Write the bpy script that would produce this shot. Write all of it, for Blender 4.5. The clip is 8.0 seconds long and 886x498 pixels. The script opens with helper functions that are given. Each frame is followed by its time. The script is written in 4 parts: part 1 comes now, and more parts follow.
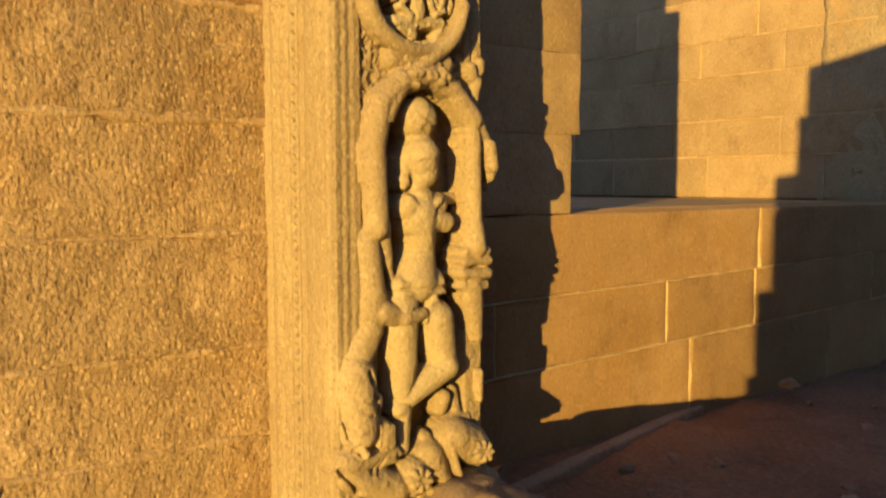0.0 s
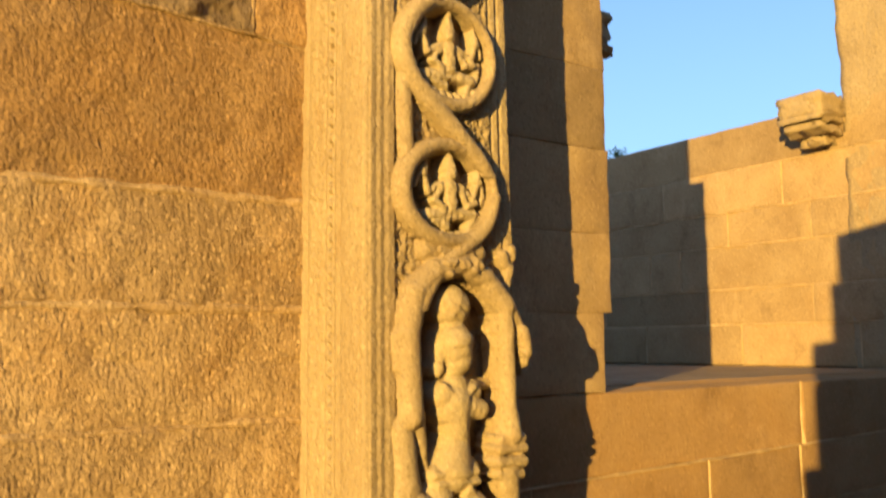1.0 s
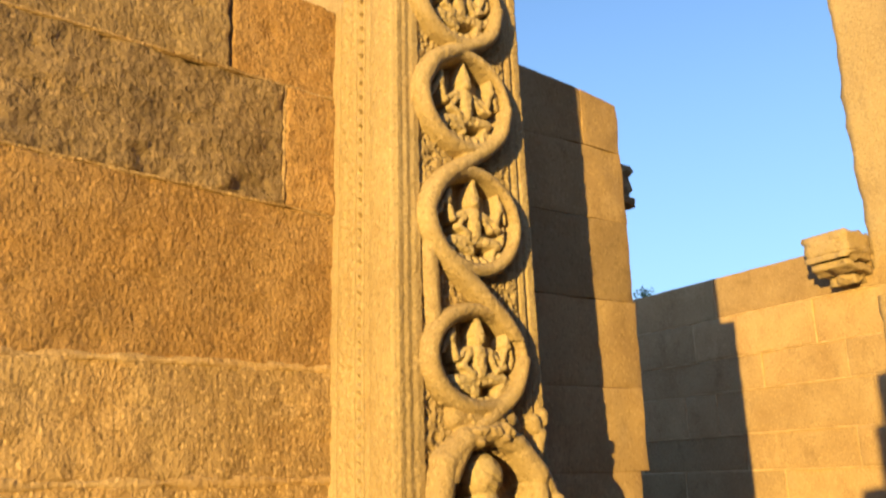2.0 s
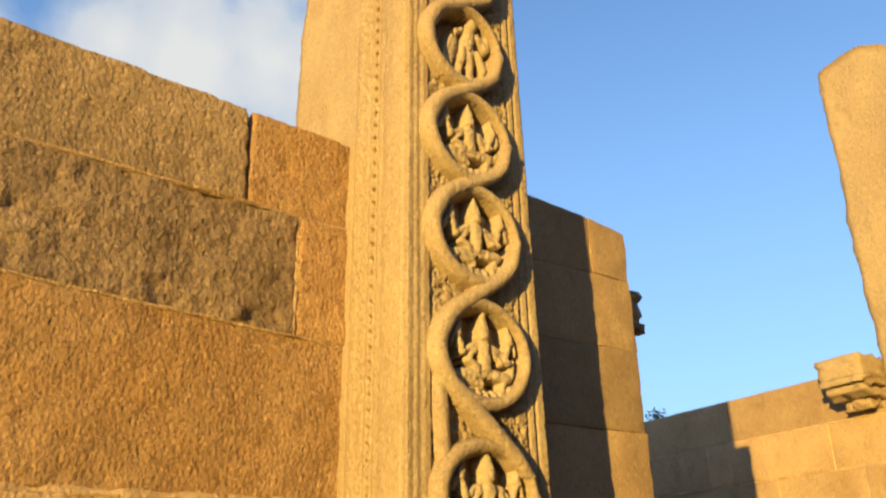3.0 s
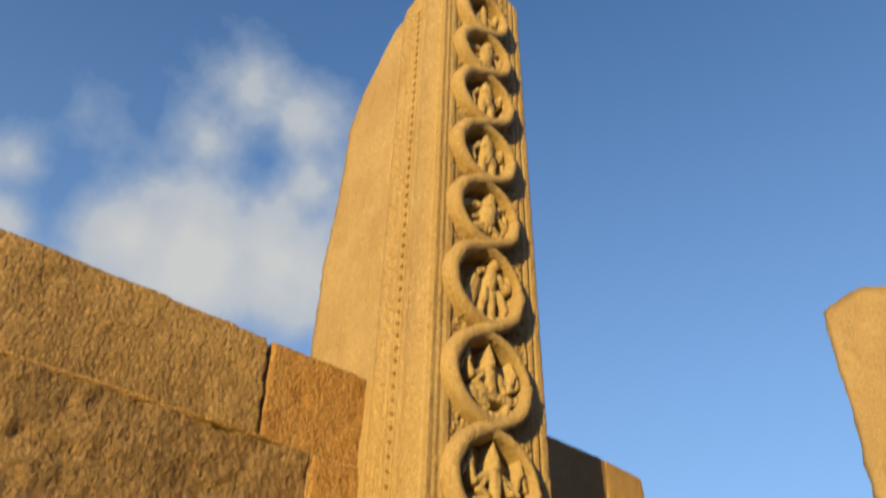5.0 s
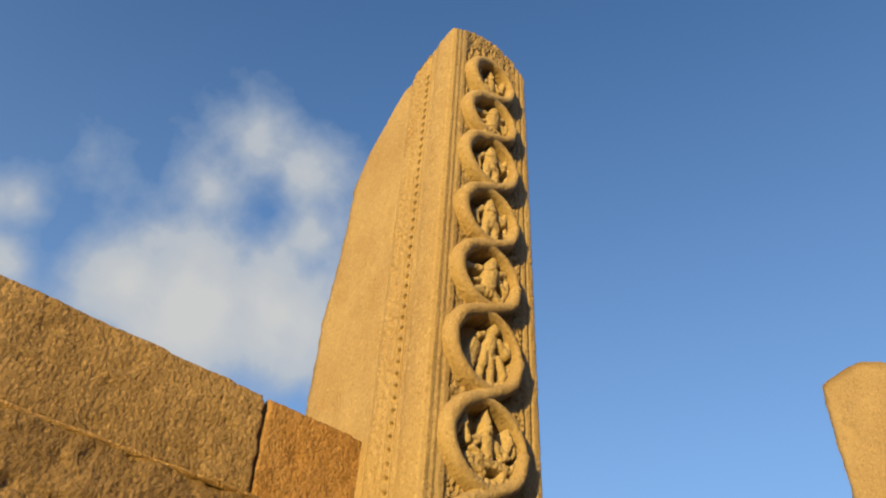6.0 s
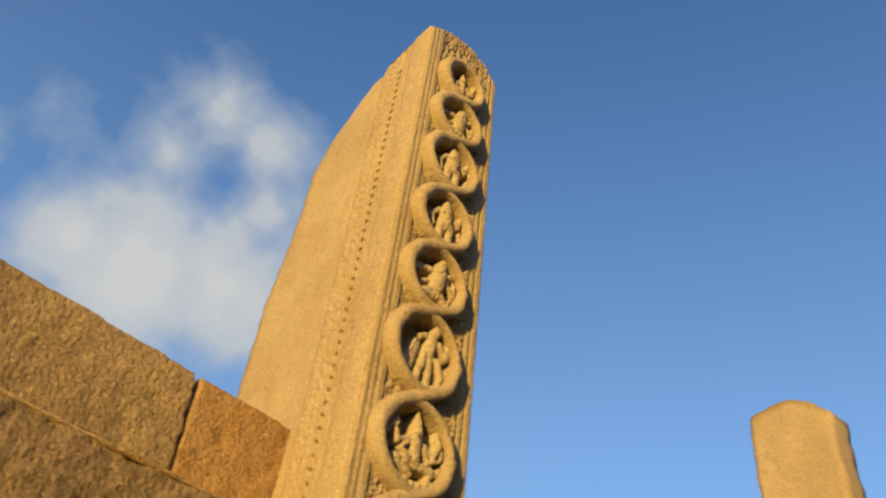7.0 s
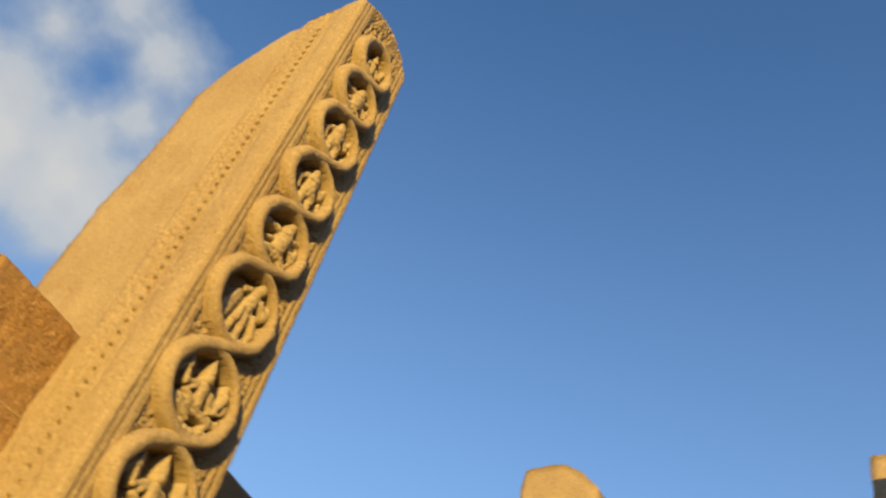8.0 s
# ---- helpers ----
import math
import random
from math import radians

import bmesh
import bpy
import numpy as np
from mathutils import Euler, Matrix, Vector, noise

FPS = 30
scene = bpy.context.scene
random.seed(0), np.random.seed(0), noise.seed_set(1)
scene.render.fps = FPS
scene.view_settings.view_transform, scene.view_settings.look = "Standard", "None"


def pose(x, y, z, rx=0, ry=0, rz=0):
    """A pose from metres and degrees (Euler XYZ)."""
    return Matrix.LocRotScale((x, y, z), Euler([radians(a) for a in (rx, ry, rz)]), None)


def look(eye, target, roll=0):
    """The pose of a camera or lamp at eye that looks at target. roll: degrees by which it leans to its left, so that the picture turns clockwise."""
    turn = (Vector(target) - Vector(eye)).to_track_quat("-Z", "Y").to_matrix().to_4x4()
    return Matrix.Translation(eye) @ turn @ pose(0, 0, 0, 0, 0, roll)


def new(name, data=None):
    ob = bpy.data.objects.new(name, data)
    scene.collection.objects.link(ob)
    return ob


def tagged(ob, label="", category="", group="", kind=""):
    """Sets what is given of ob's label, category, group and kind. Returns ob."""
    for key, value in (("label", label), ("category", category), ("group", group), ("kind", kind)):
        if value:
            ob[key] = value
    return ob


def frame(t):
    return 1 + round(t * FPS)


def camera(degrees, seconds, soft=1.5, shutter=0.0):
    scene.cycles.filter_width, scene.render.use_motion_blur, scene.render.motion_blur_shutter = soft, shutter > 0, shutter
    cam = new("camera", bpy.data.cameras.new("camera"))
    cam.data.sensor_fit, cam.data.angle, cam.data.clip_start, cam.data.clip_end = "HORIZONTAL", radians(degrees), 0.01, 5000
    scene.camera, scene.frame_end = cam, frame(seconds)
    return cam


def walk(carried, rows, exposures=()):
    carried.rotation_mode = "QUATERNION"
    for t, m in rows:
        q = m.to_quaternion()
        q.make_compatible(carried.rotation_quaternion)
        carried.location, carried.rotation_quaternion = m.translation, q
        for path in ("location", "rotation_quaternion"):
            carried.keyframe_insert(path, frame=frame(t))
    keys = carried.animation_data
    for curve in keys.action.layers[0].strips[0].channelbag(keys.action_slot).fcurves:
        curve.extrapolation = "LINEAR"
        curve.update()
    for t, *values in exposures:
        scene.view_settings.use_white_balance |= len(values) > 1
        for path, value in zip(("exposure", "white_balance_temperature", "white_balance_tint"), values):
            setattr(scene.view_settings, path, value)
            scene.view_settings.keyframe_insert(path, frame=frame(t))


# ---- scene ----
cam = camera(55.1, 8.0, 2.0, 0.4)
PATH = [
    (0, (-0.97, 0.093, 1.231), (0.243, 1.675, 1.076), -0.1),
    (0.5, (-0.975, 0.082, 1.273), (0.218, 1.688, 1.271), -0.5),
    (1, (-0.993, 0.081, 1.325), (0.161, 1.699, 1.546), -0.6),
    (1.5, (-1.003, 0.067, 1.375), (0.101, 1.69, 1.759), -1.0),
    (1.7, (-1.002, 0.073, 1.4), (0.088, 1.689, 1.847), -1.3),
    (3, (-1.028, 0.037, 1.501), (-0.015, 1.574, 2.283), -1.1),
    (3.5, (-1.047, 0.026, 1.536), (-0.075, 1.518, 2.447), -0.0),
    (4, (-1.066, 0.039, 1.574), (-0.111, 1.466, 2.599), 0.5),
    (4.5, (-1.096, 0.067, 1.595), (-0.173, 1.462, 2.691), 1.3),
    (5, (-1.116, 0.069, 1.638), (-0.235, 1.403, 2.84), 1.5),
    (5.2, (-1.126, 0.1, 1.606), (-0.276, 1.38, 2.886), 2.1),
    (6.5, (-1.142, 0.04, 1.679), (-0.294, 1.292, 2.988), 4.5),
    (7, (-1.138, 0.044, 1.681), (-0.216, 1.249, 2.984), 7.6),
    (7.5, (-1.134, 0.028, 1.664), (-0.11, 1.124, 2.988), 13.0),
    (8, (-1.11, 0.039, 1.66), (0.019, 0.982, 3.015), 18.9),
]
walk(cam, [(t, look(eye, target, roll)) for t, eye, target, roll in PATH],
     [(0, 0.8), (1.0, 0.98), (1.7, 1.05), (3.0, 0.95), (4.0, 0.75), (5.0, 0.56), (6.5, 0.56), (8.0, 0.61)])

# ---- light ----
SUN_AZ, SUN_EL = 31.5, 5.0          # the sun's way over the plan from +x to +y, and its height
sun_way = Vector((math.cos(radians(SUN_AZ)), math.sin(radians(SUN_AZ)), -math.tan(radians(SUN_EL)))).normalized()
sun = new("sun", bpy.data.lights.new("sun", "SUN"))
sun.data.energy, sun.data.angle, sun.data.color = 5.0, radians(0.5), (1.0, 0.672, 0.188)
sun.matrix_world = Matrix.Translation((-20, -14, 12)) @ sun_way.to_track_quat("-Z", "Y").to_matrix().to_4x4()

world = bpy.data.worlds.new("world")
scene.world = world
world.use_nodes = True


def sky_nodes(tree):
    n, l = tree.nodes, tree.links
    n.clear()
    out, bg, sky = n.new("ShaderNodeOutputWorld"), n.new("ShaderNodeBackground"), n.new("ShaderNodeTexSky")
    sky.sky_type, sky.sun_disc = "NISHITA", False
    sky.sun_elevation, sky.sun_rotation = radians(SUN_EL + 9), radians(270 - SUN_AZ)
    sky.air_density, sky.dust_density, sky.ozone_density = 1.0, 0.1, 2.5
    bg.inputs["Strength"].default_value = 0.10
    co = n.new("ShaderNodeTexCoord")

    def maths(op, a, b=None, c=None, clamp=False):
        m = n.new("ShaderNodeMath")
        m.operation, m.use_clamp = op, clamp
        for i, v in enumerate((a, b, c)):
            if v is None:
                continue
            if isinstance(v, (int, float)):
                m.inputs[i].default_value = v
            else:
                l.new(v, m.inputs[i])
        return m.outputs[0]

    def puff(centre, size):
        d = n.new("ShaderNodeVectorMath")
        d.operation = "DISTANCE"
        l.new(co.outputs["Generated"], d.inputs[0])
        d.inputs[1].default_value = Vector(centre).normalized()
        return maths("SUBTRACT", 1.0, maths("DIVIDE", d.outputs["Value"], size))

    warp = n.new("ShaderNodeTexNoise")
    warp.inputs["Scale"].default_value, warp.inputs["Detail"].default_value, warp.inputs["Roughness"].default_value = 12.0, 8.0, 0.55
    l.new(co.outputs["Generated"], warp.inputs["Vector"])
    field = None
    for centre, size, weight in CLOUD:
        p = maths("MULTIPLY", puff(centre, size), weight)
        field = p if field is None else maths("SMOOTH_MAX", field, p, 0.2)
    for centre, size, weight in GAPS:
        field = maths("SUBTRACT", field, maths("MULTIPLY", maths("MAXIMUM", puff(centre, size), 0.0), weight))
    lump = maths("MULTIPLY_ADD", maths("SUBTRACT", warp.outputs["Fac"], 0.5), 1.08, field)
    fac = maths("MULTIPLY", maths("MULTIPLY", maths("ADD", lump, 0.06), 1.75, clamp=True), 0.90, clamp=True)
    mix = n.new("ShaderNodeMix")
    mix.data_type = "RGBA"
    l.new(fac, mix.inputs["Factor"])
    tint = n.new("ShaderNodeMix")
    tint.data_type, tint.blend_type = "RGBA", "MULTIPLY"
    tint.inputs[0].default_value = 1.0
    tint.inputs[7].default_value = (0.80, 1.1, 1.36, 1)
    l.new(sky.outputs["Color"], tint.inputs[6])
    # pale haze that thickens to the horizon all round
    axes = n.new("ShaderNodeSeparateXYZ")
    l.new(co.outputs["Generated"], axes.inputs[0])
    haze = n.new("ShaderNodeMix")
    haze.data_type = "RGBA"
    l.new(maths("MULTIPLY", maths("POWER", maths("SUBTRACT", 0.95, axes.outputs["Z"], clamp=True), 1.6), 0.95, clamp=True), haze.inputs[0])
    l.new(tint.outputs[2], haze.inputs[6])
    # the haze turns warm towards the low sun
    facing = n.new("ShaderNodeVectorMath")
    facing.operation = "DOT_PRODUCT"
    l.new(co.outputs["Generated"], facing.inputs[0])
    facing.inputs[1].default_value = -sun_way
    glow = n.new("ShaderNodeMix")
    glow.data_type = "RGBA"
    l.new(maths("POWER", maths("MULTIPLY_ADD", facing.outputs["Value"], 0.75, 0.25, clamp=True), 1.5), glow.inputs[0])
    glow.inputs[6].default_value, glow.inputs[7].default_value = (2.45, 3.62, 5.3, 1), (4.6, 3.7, 3.1, 1)
    l.new(glow.outputs[2], haze.inputs[7])
    l.new(haze.outputs[2], mix.inputs[6])
    shade = n.new("ShaderNodeMix")
    shade.data_type = "RGBA"
    shade.inputs[6].default_value, shade.inputs[7].default_value = (2.5, 3.0, 3.7, 1), (4.35, 4.3, 4.1, 1)
    l.new(maths("MULTIPLY", maths("SUBTRACT", lump, 0.10), 1.2, clamp=True), shade.inputs[0])
    l.new(shade.outputs[2], mix.inputs[7])
    l.new(mix.outputs[2], bg.inputs["Color"])
    l.new(bg.outputs[0], out.inputs[0])


CLOUD = [((0.190, 0.806, 0.562), 0.135, 1.15), ((0.125, 0.815, 0.567), 0.090, 1.0), ((0.285, 0.768, 0.578), 0.115, 1.05), ((0.180, 0.675, 0.715), 0.070, 0.62), ((0.250, 0.672, 0.698), 0.065, 0.58),
         ((0.165, 0.725, 0.668), 0.085, 0.55), ((0.285, 0.708, 0.645), 0.095, 0.62), ((0.085, 0.757, 0.648), 0.06, 0.22), ((0.249, 0.815, 0.524), 0.08, 0.3),
         ((-0.012, 0.800, 0.600), 0.05, 0.6), ((0.000, 0.838, 0.548), 0.05, 0.6), ((-0.16, 0.80, 0.60), 0.07, 0.7), ((-0.30, 0.86, 0.44), 0.16, 1.0)]
GAPS = [((0.226, 0.715, 0.662), 0.050, 0.34), ((0.105, 0.745, 0.660), 0.05, 0.30)]
sky_nodes(world.node_tree)


# ---- materials ----
def stone(name, light, dark, grain=70.0, bump=0.5, patch=1.4, speck=0.5, vary=0.12, stain=(0.10, 0.075, 0.055), stain_amount=0.35, deep=0.012, pits=0.30, rust=None):
    """Weathered granite: large patches, stains, salt-and-pepper grain and pitted relief."""
    light, dark, stain = (tuple(0.66 * c for c in v) for v in (light, dark, stain))
    mat = bpy.data.materials.new(name)
    mat.use_nodes = True
    n, l = mat.node_tree.nodes, mat.node_tree.links
    b = n["Principled BSDF"]
    b.inputs["Roughness"].default_value = 0.88
    b.inputs["Specular IOR Level"].default_value = 0.25
    geo, info = n.new("ShaderNodeNewGeometry"), n.new("ShaderNodeObjectInfo")

    def tex(scale, detail=4.0, rough=0.6, stretch=None):
        t = n.new("ShaderNodeTexNoise")
        t.inputs["Scale"].default_value, t.inputs["Detail"].default_value, t.inputs["Roughness"].default_value = scale, detail, rough
        src = geo.outputs["Position"]
        if stretch:
            mp = n.new("ShaderNodeMapping")
            mp.inputs["Scale"].default_value = stretch
            l.new(src, mp.inputs["Vector"])
            src = mp.outputs[0]
        l.new(src, t.inputs["Vector"])
        return t.outputs["Fac"]

    def ramp(fac, lo, hi):
        m = n.new("ShaderNodeMapRange")
        m.inputs[1].default_value, m.inputs[2].default_value = lo, hi
        l.new(fac, m.inputs[0])
        return m.outputs[0]

    def mixed(fac, a, c, amount=1.0):
        m = n.new("ShaderNodeMix")
        m.data_type = "RGBA"
        if amount < 1.0:
            k = n.new("ShaderNodeMath")
            k.operation = "MULTIPLY"
            k.inputs[1].default_value = amount
            l.new(fac, k.inputs[0])
            fac = k.outputs[0]
        l.new(fac, m.inputs[0])
        for i, v in ((6, a), (7, c)):
            if isinstance(v, tuple):
                m.inputs[i].default_value = (*v, 1)
            else:
                l.new(v, m.inputs[i])
        return m.outputs[2]

    def cells(scale, stretch, out):
        v = n.new("ShaderNodeTexVoronoi")
        v.inputs["Scale"].default_value = scale
        mp = n.new("ShaderNodeMapping")
        mp.inputs["Scale"].default_value, mp.inputs["Rotation"].default_value = stretch, (0.3, 0.35, 0.0)
        l.new(geo.outputs["Position"], mp.inputs["Vector"])
        l.new(mp.outputs[0], v.inputs["Vector"])
        return v.outputs[out]

    def weighed(*terms):
        total = None
        for fac, weight in terms:
            m = n.new("ShaderNodeMath")
            m.operation = "MULTIPLY_ADD"
            m.inputs[1].default_value, m.inputs[2].default_value = weight, 0.0
            l.new(fac, m.inputs[0])
            if total is not None:
                l.new(total, m.inputs[2])
            total = m.outputs[0]
        return total

    colour = mixed(ramp(tex(patch, 5.0), 0.35, 0.68), light, dark)
    colour = mixed(ramp(tex(patch * 2.3 + 0.7, 6.0, 0.7, (1, 1, 0.6)), 0.56, 0.72), colour, stain, stain_amount)
    # pale worn blotches, and crystals of two shades
    colour = mixed(ramp(tex(patch * 1.3 + 0.4, 7.0, 0.72, (1, 1.3, 0.8)), 0.57, 0.74), colour, tuple(min(1.0, 1.28 * c + 0.03) for c in light), 0.55)
    if rust:
        colour = mixed(ramp(tex(patch * 0.9 + 0.5, 5.0, 0.6, (1.2, 1, 0.9)), 0.50, 0.66), colour, tuple(0.66 * c for c in rust), 0.55)
    fine = tex(grain, 4.0, 0.68)
    crystal = n.new("ShaderNodeSeparateColor")
    l.new(cells(grain * 1.5, (1, 1, 0.7), "Color"), crystal.inputs[0])
    colour = mixed(ramp(crystal.outputs[0], 0.72, 0.98), colour, tuple(0.5 * c for c in dark), speck * 0.75)
    colour = mixed(ramp(crystal.outputs[1], 0.80, 0.98), colour, tuple(min(1.0, 1.45 * c) for c in light), speck * 0.75)
    colour = mixed(ramp(fine, 0.46, 0.30), colour, tuple(0.6 * c for c in dark), speck * 0.8)
    hsv = n.new("ShaderNodeHueSaturation")
    val = n.new("ShaderNodeMapRange")
    val.inputs[3].default_value, val.inputs[4].default_value = 1 - vary, 1 + vary
    l.new(info.outputs["Random"], val.inputs[0])
    l.new(val.outputs[0], hsv.inputs["Value"])
    l.new(colour, hsv.inputs["Color"])
    l.new(hsv.outputs[0], b.inputs["Base Color"])
    bp = n.new("ShaderNodeBump")
    bp.inputs["Strength"].default_value, bp.inputs["Distance"].default_value = bump, deep
    # picked hollows, uneven in depth, over fine grain
    hole = n.new("ShaderNodeTexVoronoi")
    hole.inputs["Scale"].default_value = grain * 0.55
    tall = n.new("ShaderNodeMapping")
    tall.inputs["Scale"].default_value, tall.inputs["Rotation"].default_value = (1, 1, 0.6), (0.2, 0.25, 0.0)
    l.new(geo.outputs["Position"], tall.inputs["Vector"])
    l.new(tall.outputs[0], hole.inputs["Vector"])
    pickone = n.new("ShaderNodeSeparateColor")
    l.new(hole.outputs["Color"], pickone.inputs[0])
    deepest = n.new("ShaderNodeMath")
    deepest.operation = "MULTIPLY"
    l.new(ramp(hole.outputs["Distance"], 0.38, 0.14), deepest.inputs[0])
    l.new(ramp(pickone.outputs[0], 0.70, 1.0), deepest.inputs[1])
    pick = ramp(cells(grain * 0.62, (1, 1, 0.55), "Distance"), 0.12, 0.62)
    l.new(weighed((fine, 1.0), (tex(grain * 0.3, 5.0, 0.62), 0.55), (pick, pits), (deepest.outputs[0], -1.8 * pits)), bp.inputs["Height"])
    l.new(bp.outputs[0], b.inputs["Normal"])
    return mat


wall_stone = stone("coarse brown granite", (0.69, 0.475, 0.243), (0.42, 0.272, 0.128), 80, 1.0, 1.5, 0.78, 0.14, (0.25, 0.15, 0.075), 0.6, 0.010, 0.30, (0.52, 0.30, 0.11))
orange_stone = stone("rusty coarse granite", (0.525, 0.32, 0.137), (0.35, 0.20, 0.076), 80, 1.0, 1.9, 0.78, 0.06, (0.24, 0.13, 0.05), 0.65, 0.011, 0.30, (0.50, 0.27, 0.085))
upper_stone = stone("weathered top granite", (0.49, 0.343, 0.183), (0.33, 0.223, 0.114), 75, 1.0, 2.4, 0.72, 0.05, (0.17, 0.11, 0.065), 0.6, 0.013)
dark_stone = stone("grey weathered granite", (0.39, 0.267, 0.148), (0.232, 0.156, 0.086), 60, 1.0, 3.0, 0.85, 0.05, (0.13, 0.092, 0.055), 0.65, 0.018)
smooth_stone = stone("dressed granite", (0.545, 0.38, 0.20), (0.41, 0.265, 0.13), 60, 0.5, 1.6, 0.35, 0.17, (0.2, 0.12, 0.06), 0.5, 0.007, 0.06)
jamb_stone = stone("pale carved granite", (0.575, 0.436, 0.244), (0.48, 0.344, 0.182), 75, 0.9, 1.7, 0.5, 0.03, (0.38, 0.225, 0.09), 0.5, 0.008, 0.10)
figure_stone = stone("pale figure granite", (0.64, 0.50, 0.29), (0.56, 0.42, 0.23), 85, 0.8, 6.0, 0.4, 0.03, (0.40, 0.25, 0.12), 0.4, 0.008, 0.10)
plinth_stone = stone("warm dressed granite", (0.54, 0.335, 0.155), (0.40, 0.232, 0.10), 60, 0.5, 1.6, 0.3, 0.12, (0.22, 0.13, 0.06), 0.5, 0.006, 0.05, (0.48, 0.27, 0.10))
slab_stone = stone("tan pillar granite", (0.56, 0.42, 0.24), (0.46, 0.33, 0.185), 50, 0.7, 1.0, 0.4, 0.05)
earth_mortar = stone("pale earthy mortar", (0.70, 0.49, 0.26), (0.50, 0.32, 0.15), 60, 0.8, 5.0, 0.5, 0.0)
mortar = stone("pale lime mortar", (0.78, 0.56, 0.31), (0.56, 0.38, 0.19), 60, 0.5, 3.0, 0.3, 0.0)
joint_dark = stone("dark joint filling", (0.30, 0.22, 0.14), (0.20, 0.14, 0.09), 60, 0.5, 3.0, 0.3, 0.0)
ledge_dust = stone("sandy ledge granite", (0.66, 0.46, 0.25), (0.50, 0.33, 0.165), 55, 1.0, 2.0, 0.4, 0.0, (0.3, 0.19, 0.1), 0.4, 0.014)
soil = stone("reddish trodden soil", (0.44, 0.22, 0.115), (0.27, 0.135, 0.072), 40, 0.8, 0.9, 0.5, 0.0, (0.13, 0.07, 0.045), 0.5)
dust_stone = stone("dusty field stone", (0.55, 0.34, 0.20), (0.40, 0.23, 0.135), 60, 0.6, 3.0, 0.4, 0.2)
pave_stone = stone("worn paving granite", (0.34, 0.24, 0.16), (0.25, 0.17, 0.11), 70, 0.6, 1.5, 0.4, 0.1)


def plain(name, colour, rough=0.7):
    mat = bpy.data.materials.new(name)
    mat.use_nodes = True
    b = mat.node_tree.nodes["Principled BSDF"]
    b.inputs["Base Color"].default_value, b.inputs["Roughness"].default_value = (*colour, 1), rough
    return mat


leaf_green = plain("leaf green", (0.09, 0.17, 0.04))
bark = plain("bark", (0.12, 0.08, 0.05), 0.9)


# ---- mesh helpers ----
def mesh_from(name, verts, faces, material, smooth=False):
    me = bpy.data.meshes.new(name)
    me.from_pydata([tuple(float(c) for c in v) for v in verts], [], faces)
    me.materials.append(material)
    if smooth:
        me.polygons.foreach_set("use_smooth", [True] * len(me.polygons))
    me.update()
    return me


def part(name, me, parent, label=""):
    ob = new(name, me)
    ob.parent = parent
    return tagged(ob, label)


def fold(x, y, z, scale, amount):
    return amount * noise.fractal(Vector((x, y, z)) * scale, 0.8, 2.0, 4)


def block_mesh(name, w, h, d, material, cell=0.05, rough=0.008, edge=0.018, seed=0.0, lean=(0, 0, 0, 0), crag=0.0):
    """A hewn stone: x from 0 to w, z from 0 to h, its rough face at y = 0 and its back at y = d. lean: lifts of the four face corners' edges."""
    nx, nz = max(4, round(w / cell)), max(4, round(h / cell))
    us = [0, edge * 0.35, edge] + [edge + (w - 2 * edge) * i / nx for i in range(1, nx)] + [w - edge, w - edge * 0.35, w]
    vs = [0, edge * 0.35, edge] + [edge + (h - 2 * edge) * i / nz for i in range(1, nz)] + [h - edge, h - edge * 0.35, h]
    a0, a1, b0, b1 = lean
    verts, faces, m = [], [], len(vs)
    for u in us:
        for v in vs:
            rim = min(u, w - u, v, h - v)
            sink = 0.0 if rim >= edge else edge * 0.7 * (1 - math.sqrt(max(0.0, 1 - (1 - rim / edge) ** 2)))
            y = sink + fold(u + seed, seed * 0.7, v - seed, 5.0, rough) + fold(u - seed, v, seed, 22.0, rough * 0.5)
            if crag:
                y += max(0.0, fold(u * 0.8 + seed, 9.0, v * 1.5, 7.0, crag) - 0.25 * crag) + fold(u, v * 0.7, 2 * seed, 48.0, 0.14 * crag)
            wob = fold(u + seed, 3.1, v, 6.0, 0.006)
            k = u / w
            low, top = a0 + (a1 - a0) * k, b0 + (b1 - b0) * k
            verts.append((u + (wob if 0 < v < h else wob), y, v + low + (top - low) * v / h + wob * 0.6))
    for i in range(len(us) - 1):
        for j in range(m - 1):
            faces.append((i * m + j, (i + 1) * m + j, (i + 1) * m + j + 1, i * m + j + 1))
    ring = [i * m for i in range(len(us))] + [(len(us) - 1) * m + j for j in range(1, m)] + [i * m + m - 1 for i in range(len(us) - 2, -1, -1)] + [j for j in range(m - 2, 0, -1)]
    base = len(verts)
    for k in ring:
        verts.append((verts[k][0], d, verts[k][2]))
    c = len(ring)
    for k in range(c):
        faces.append((ring[k], base + k, base + (k + 1) % c, ring[(k + 1) % c]))
    faces.append(tuple(base + k for k in range(c)))
    return mesh_from(name, verts, faces, material, True)


def box_mesh(name, x0, x1, y0, y1, z0, z1, material):
    v = [(x, y, z) for x in (x0, x1) for y in (y0, y1) for z in (z0, z1)]
    f = [(0, 1, 3, 2), (4, 6, 7, 5), (0, 4, 5, 1), (2, 3, 7, 6), (0, 2, 6, 4), (1, 5, 7, 3)]
    return mesh_from(name, v, f, material)


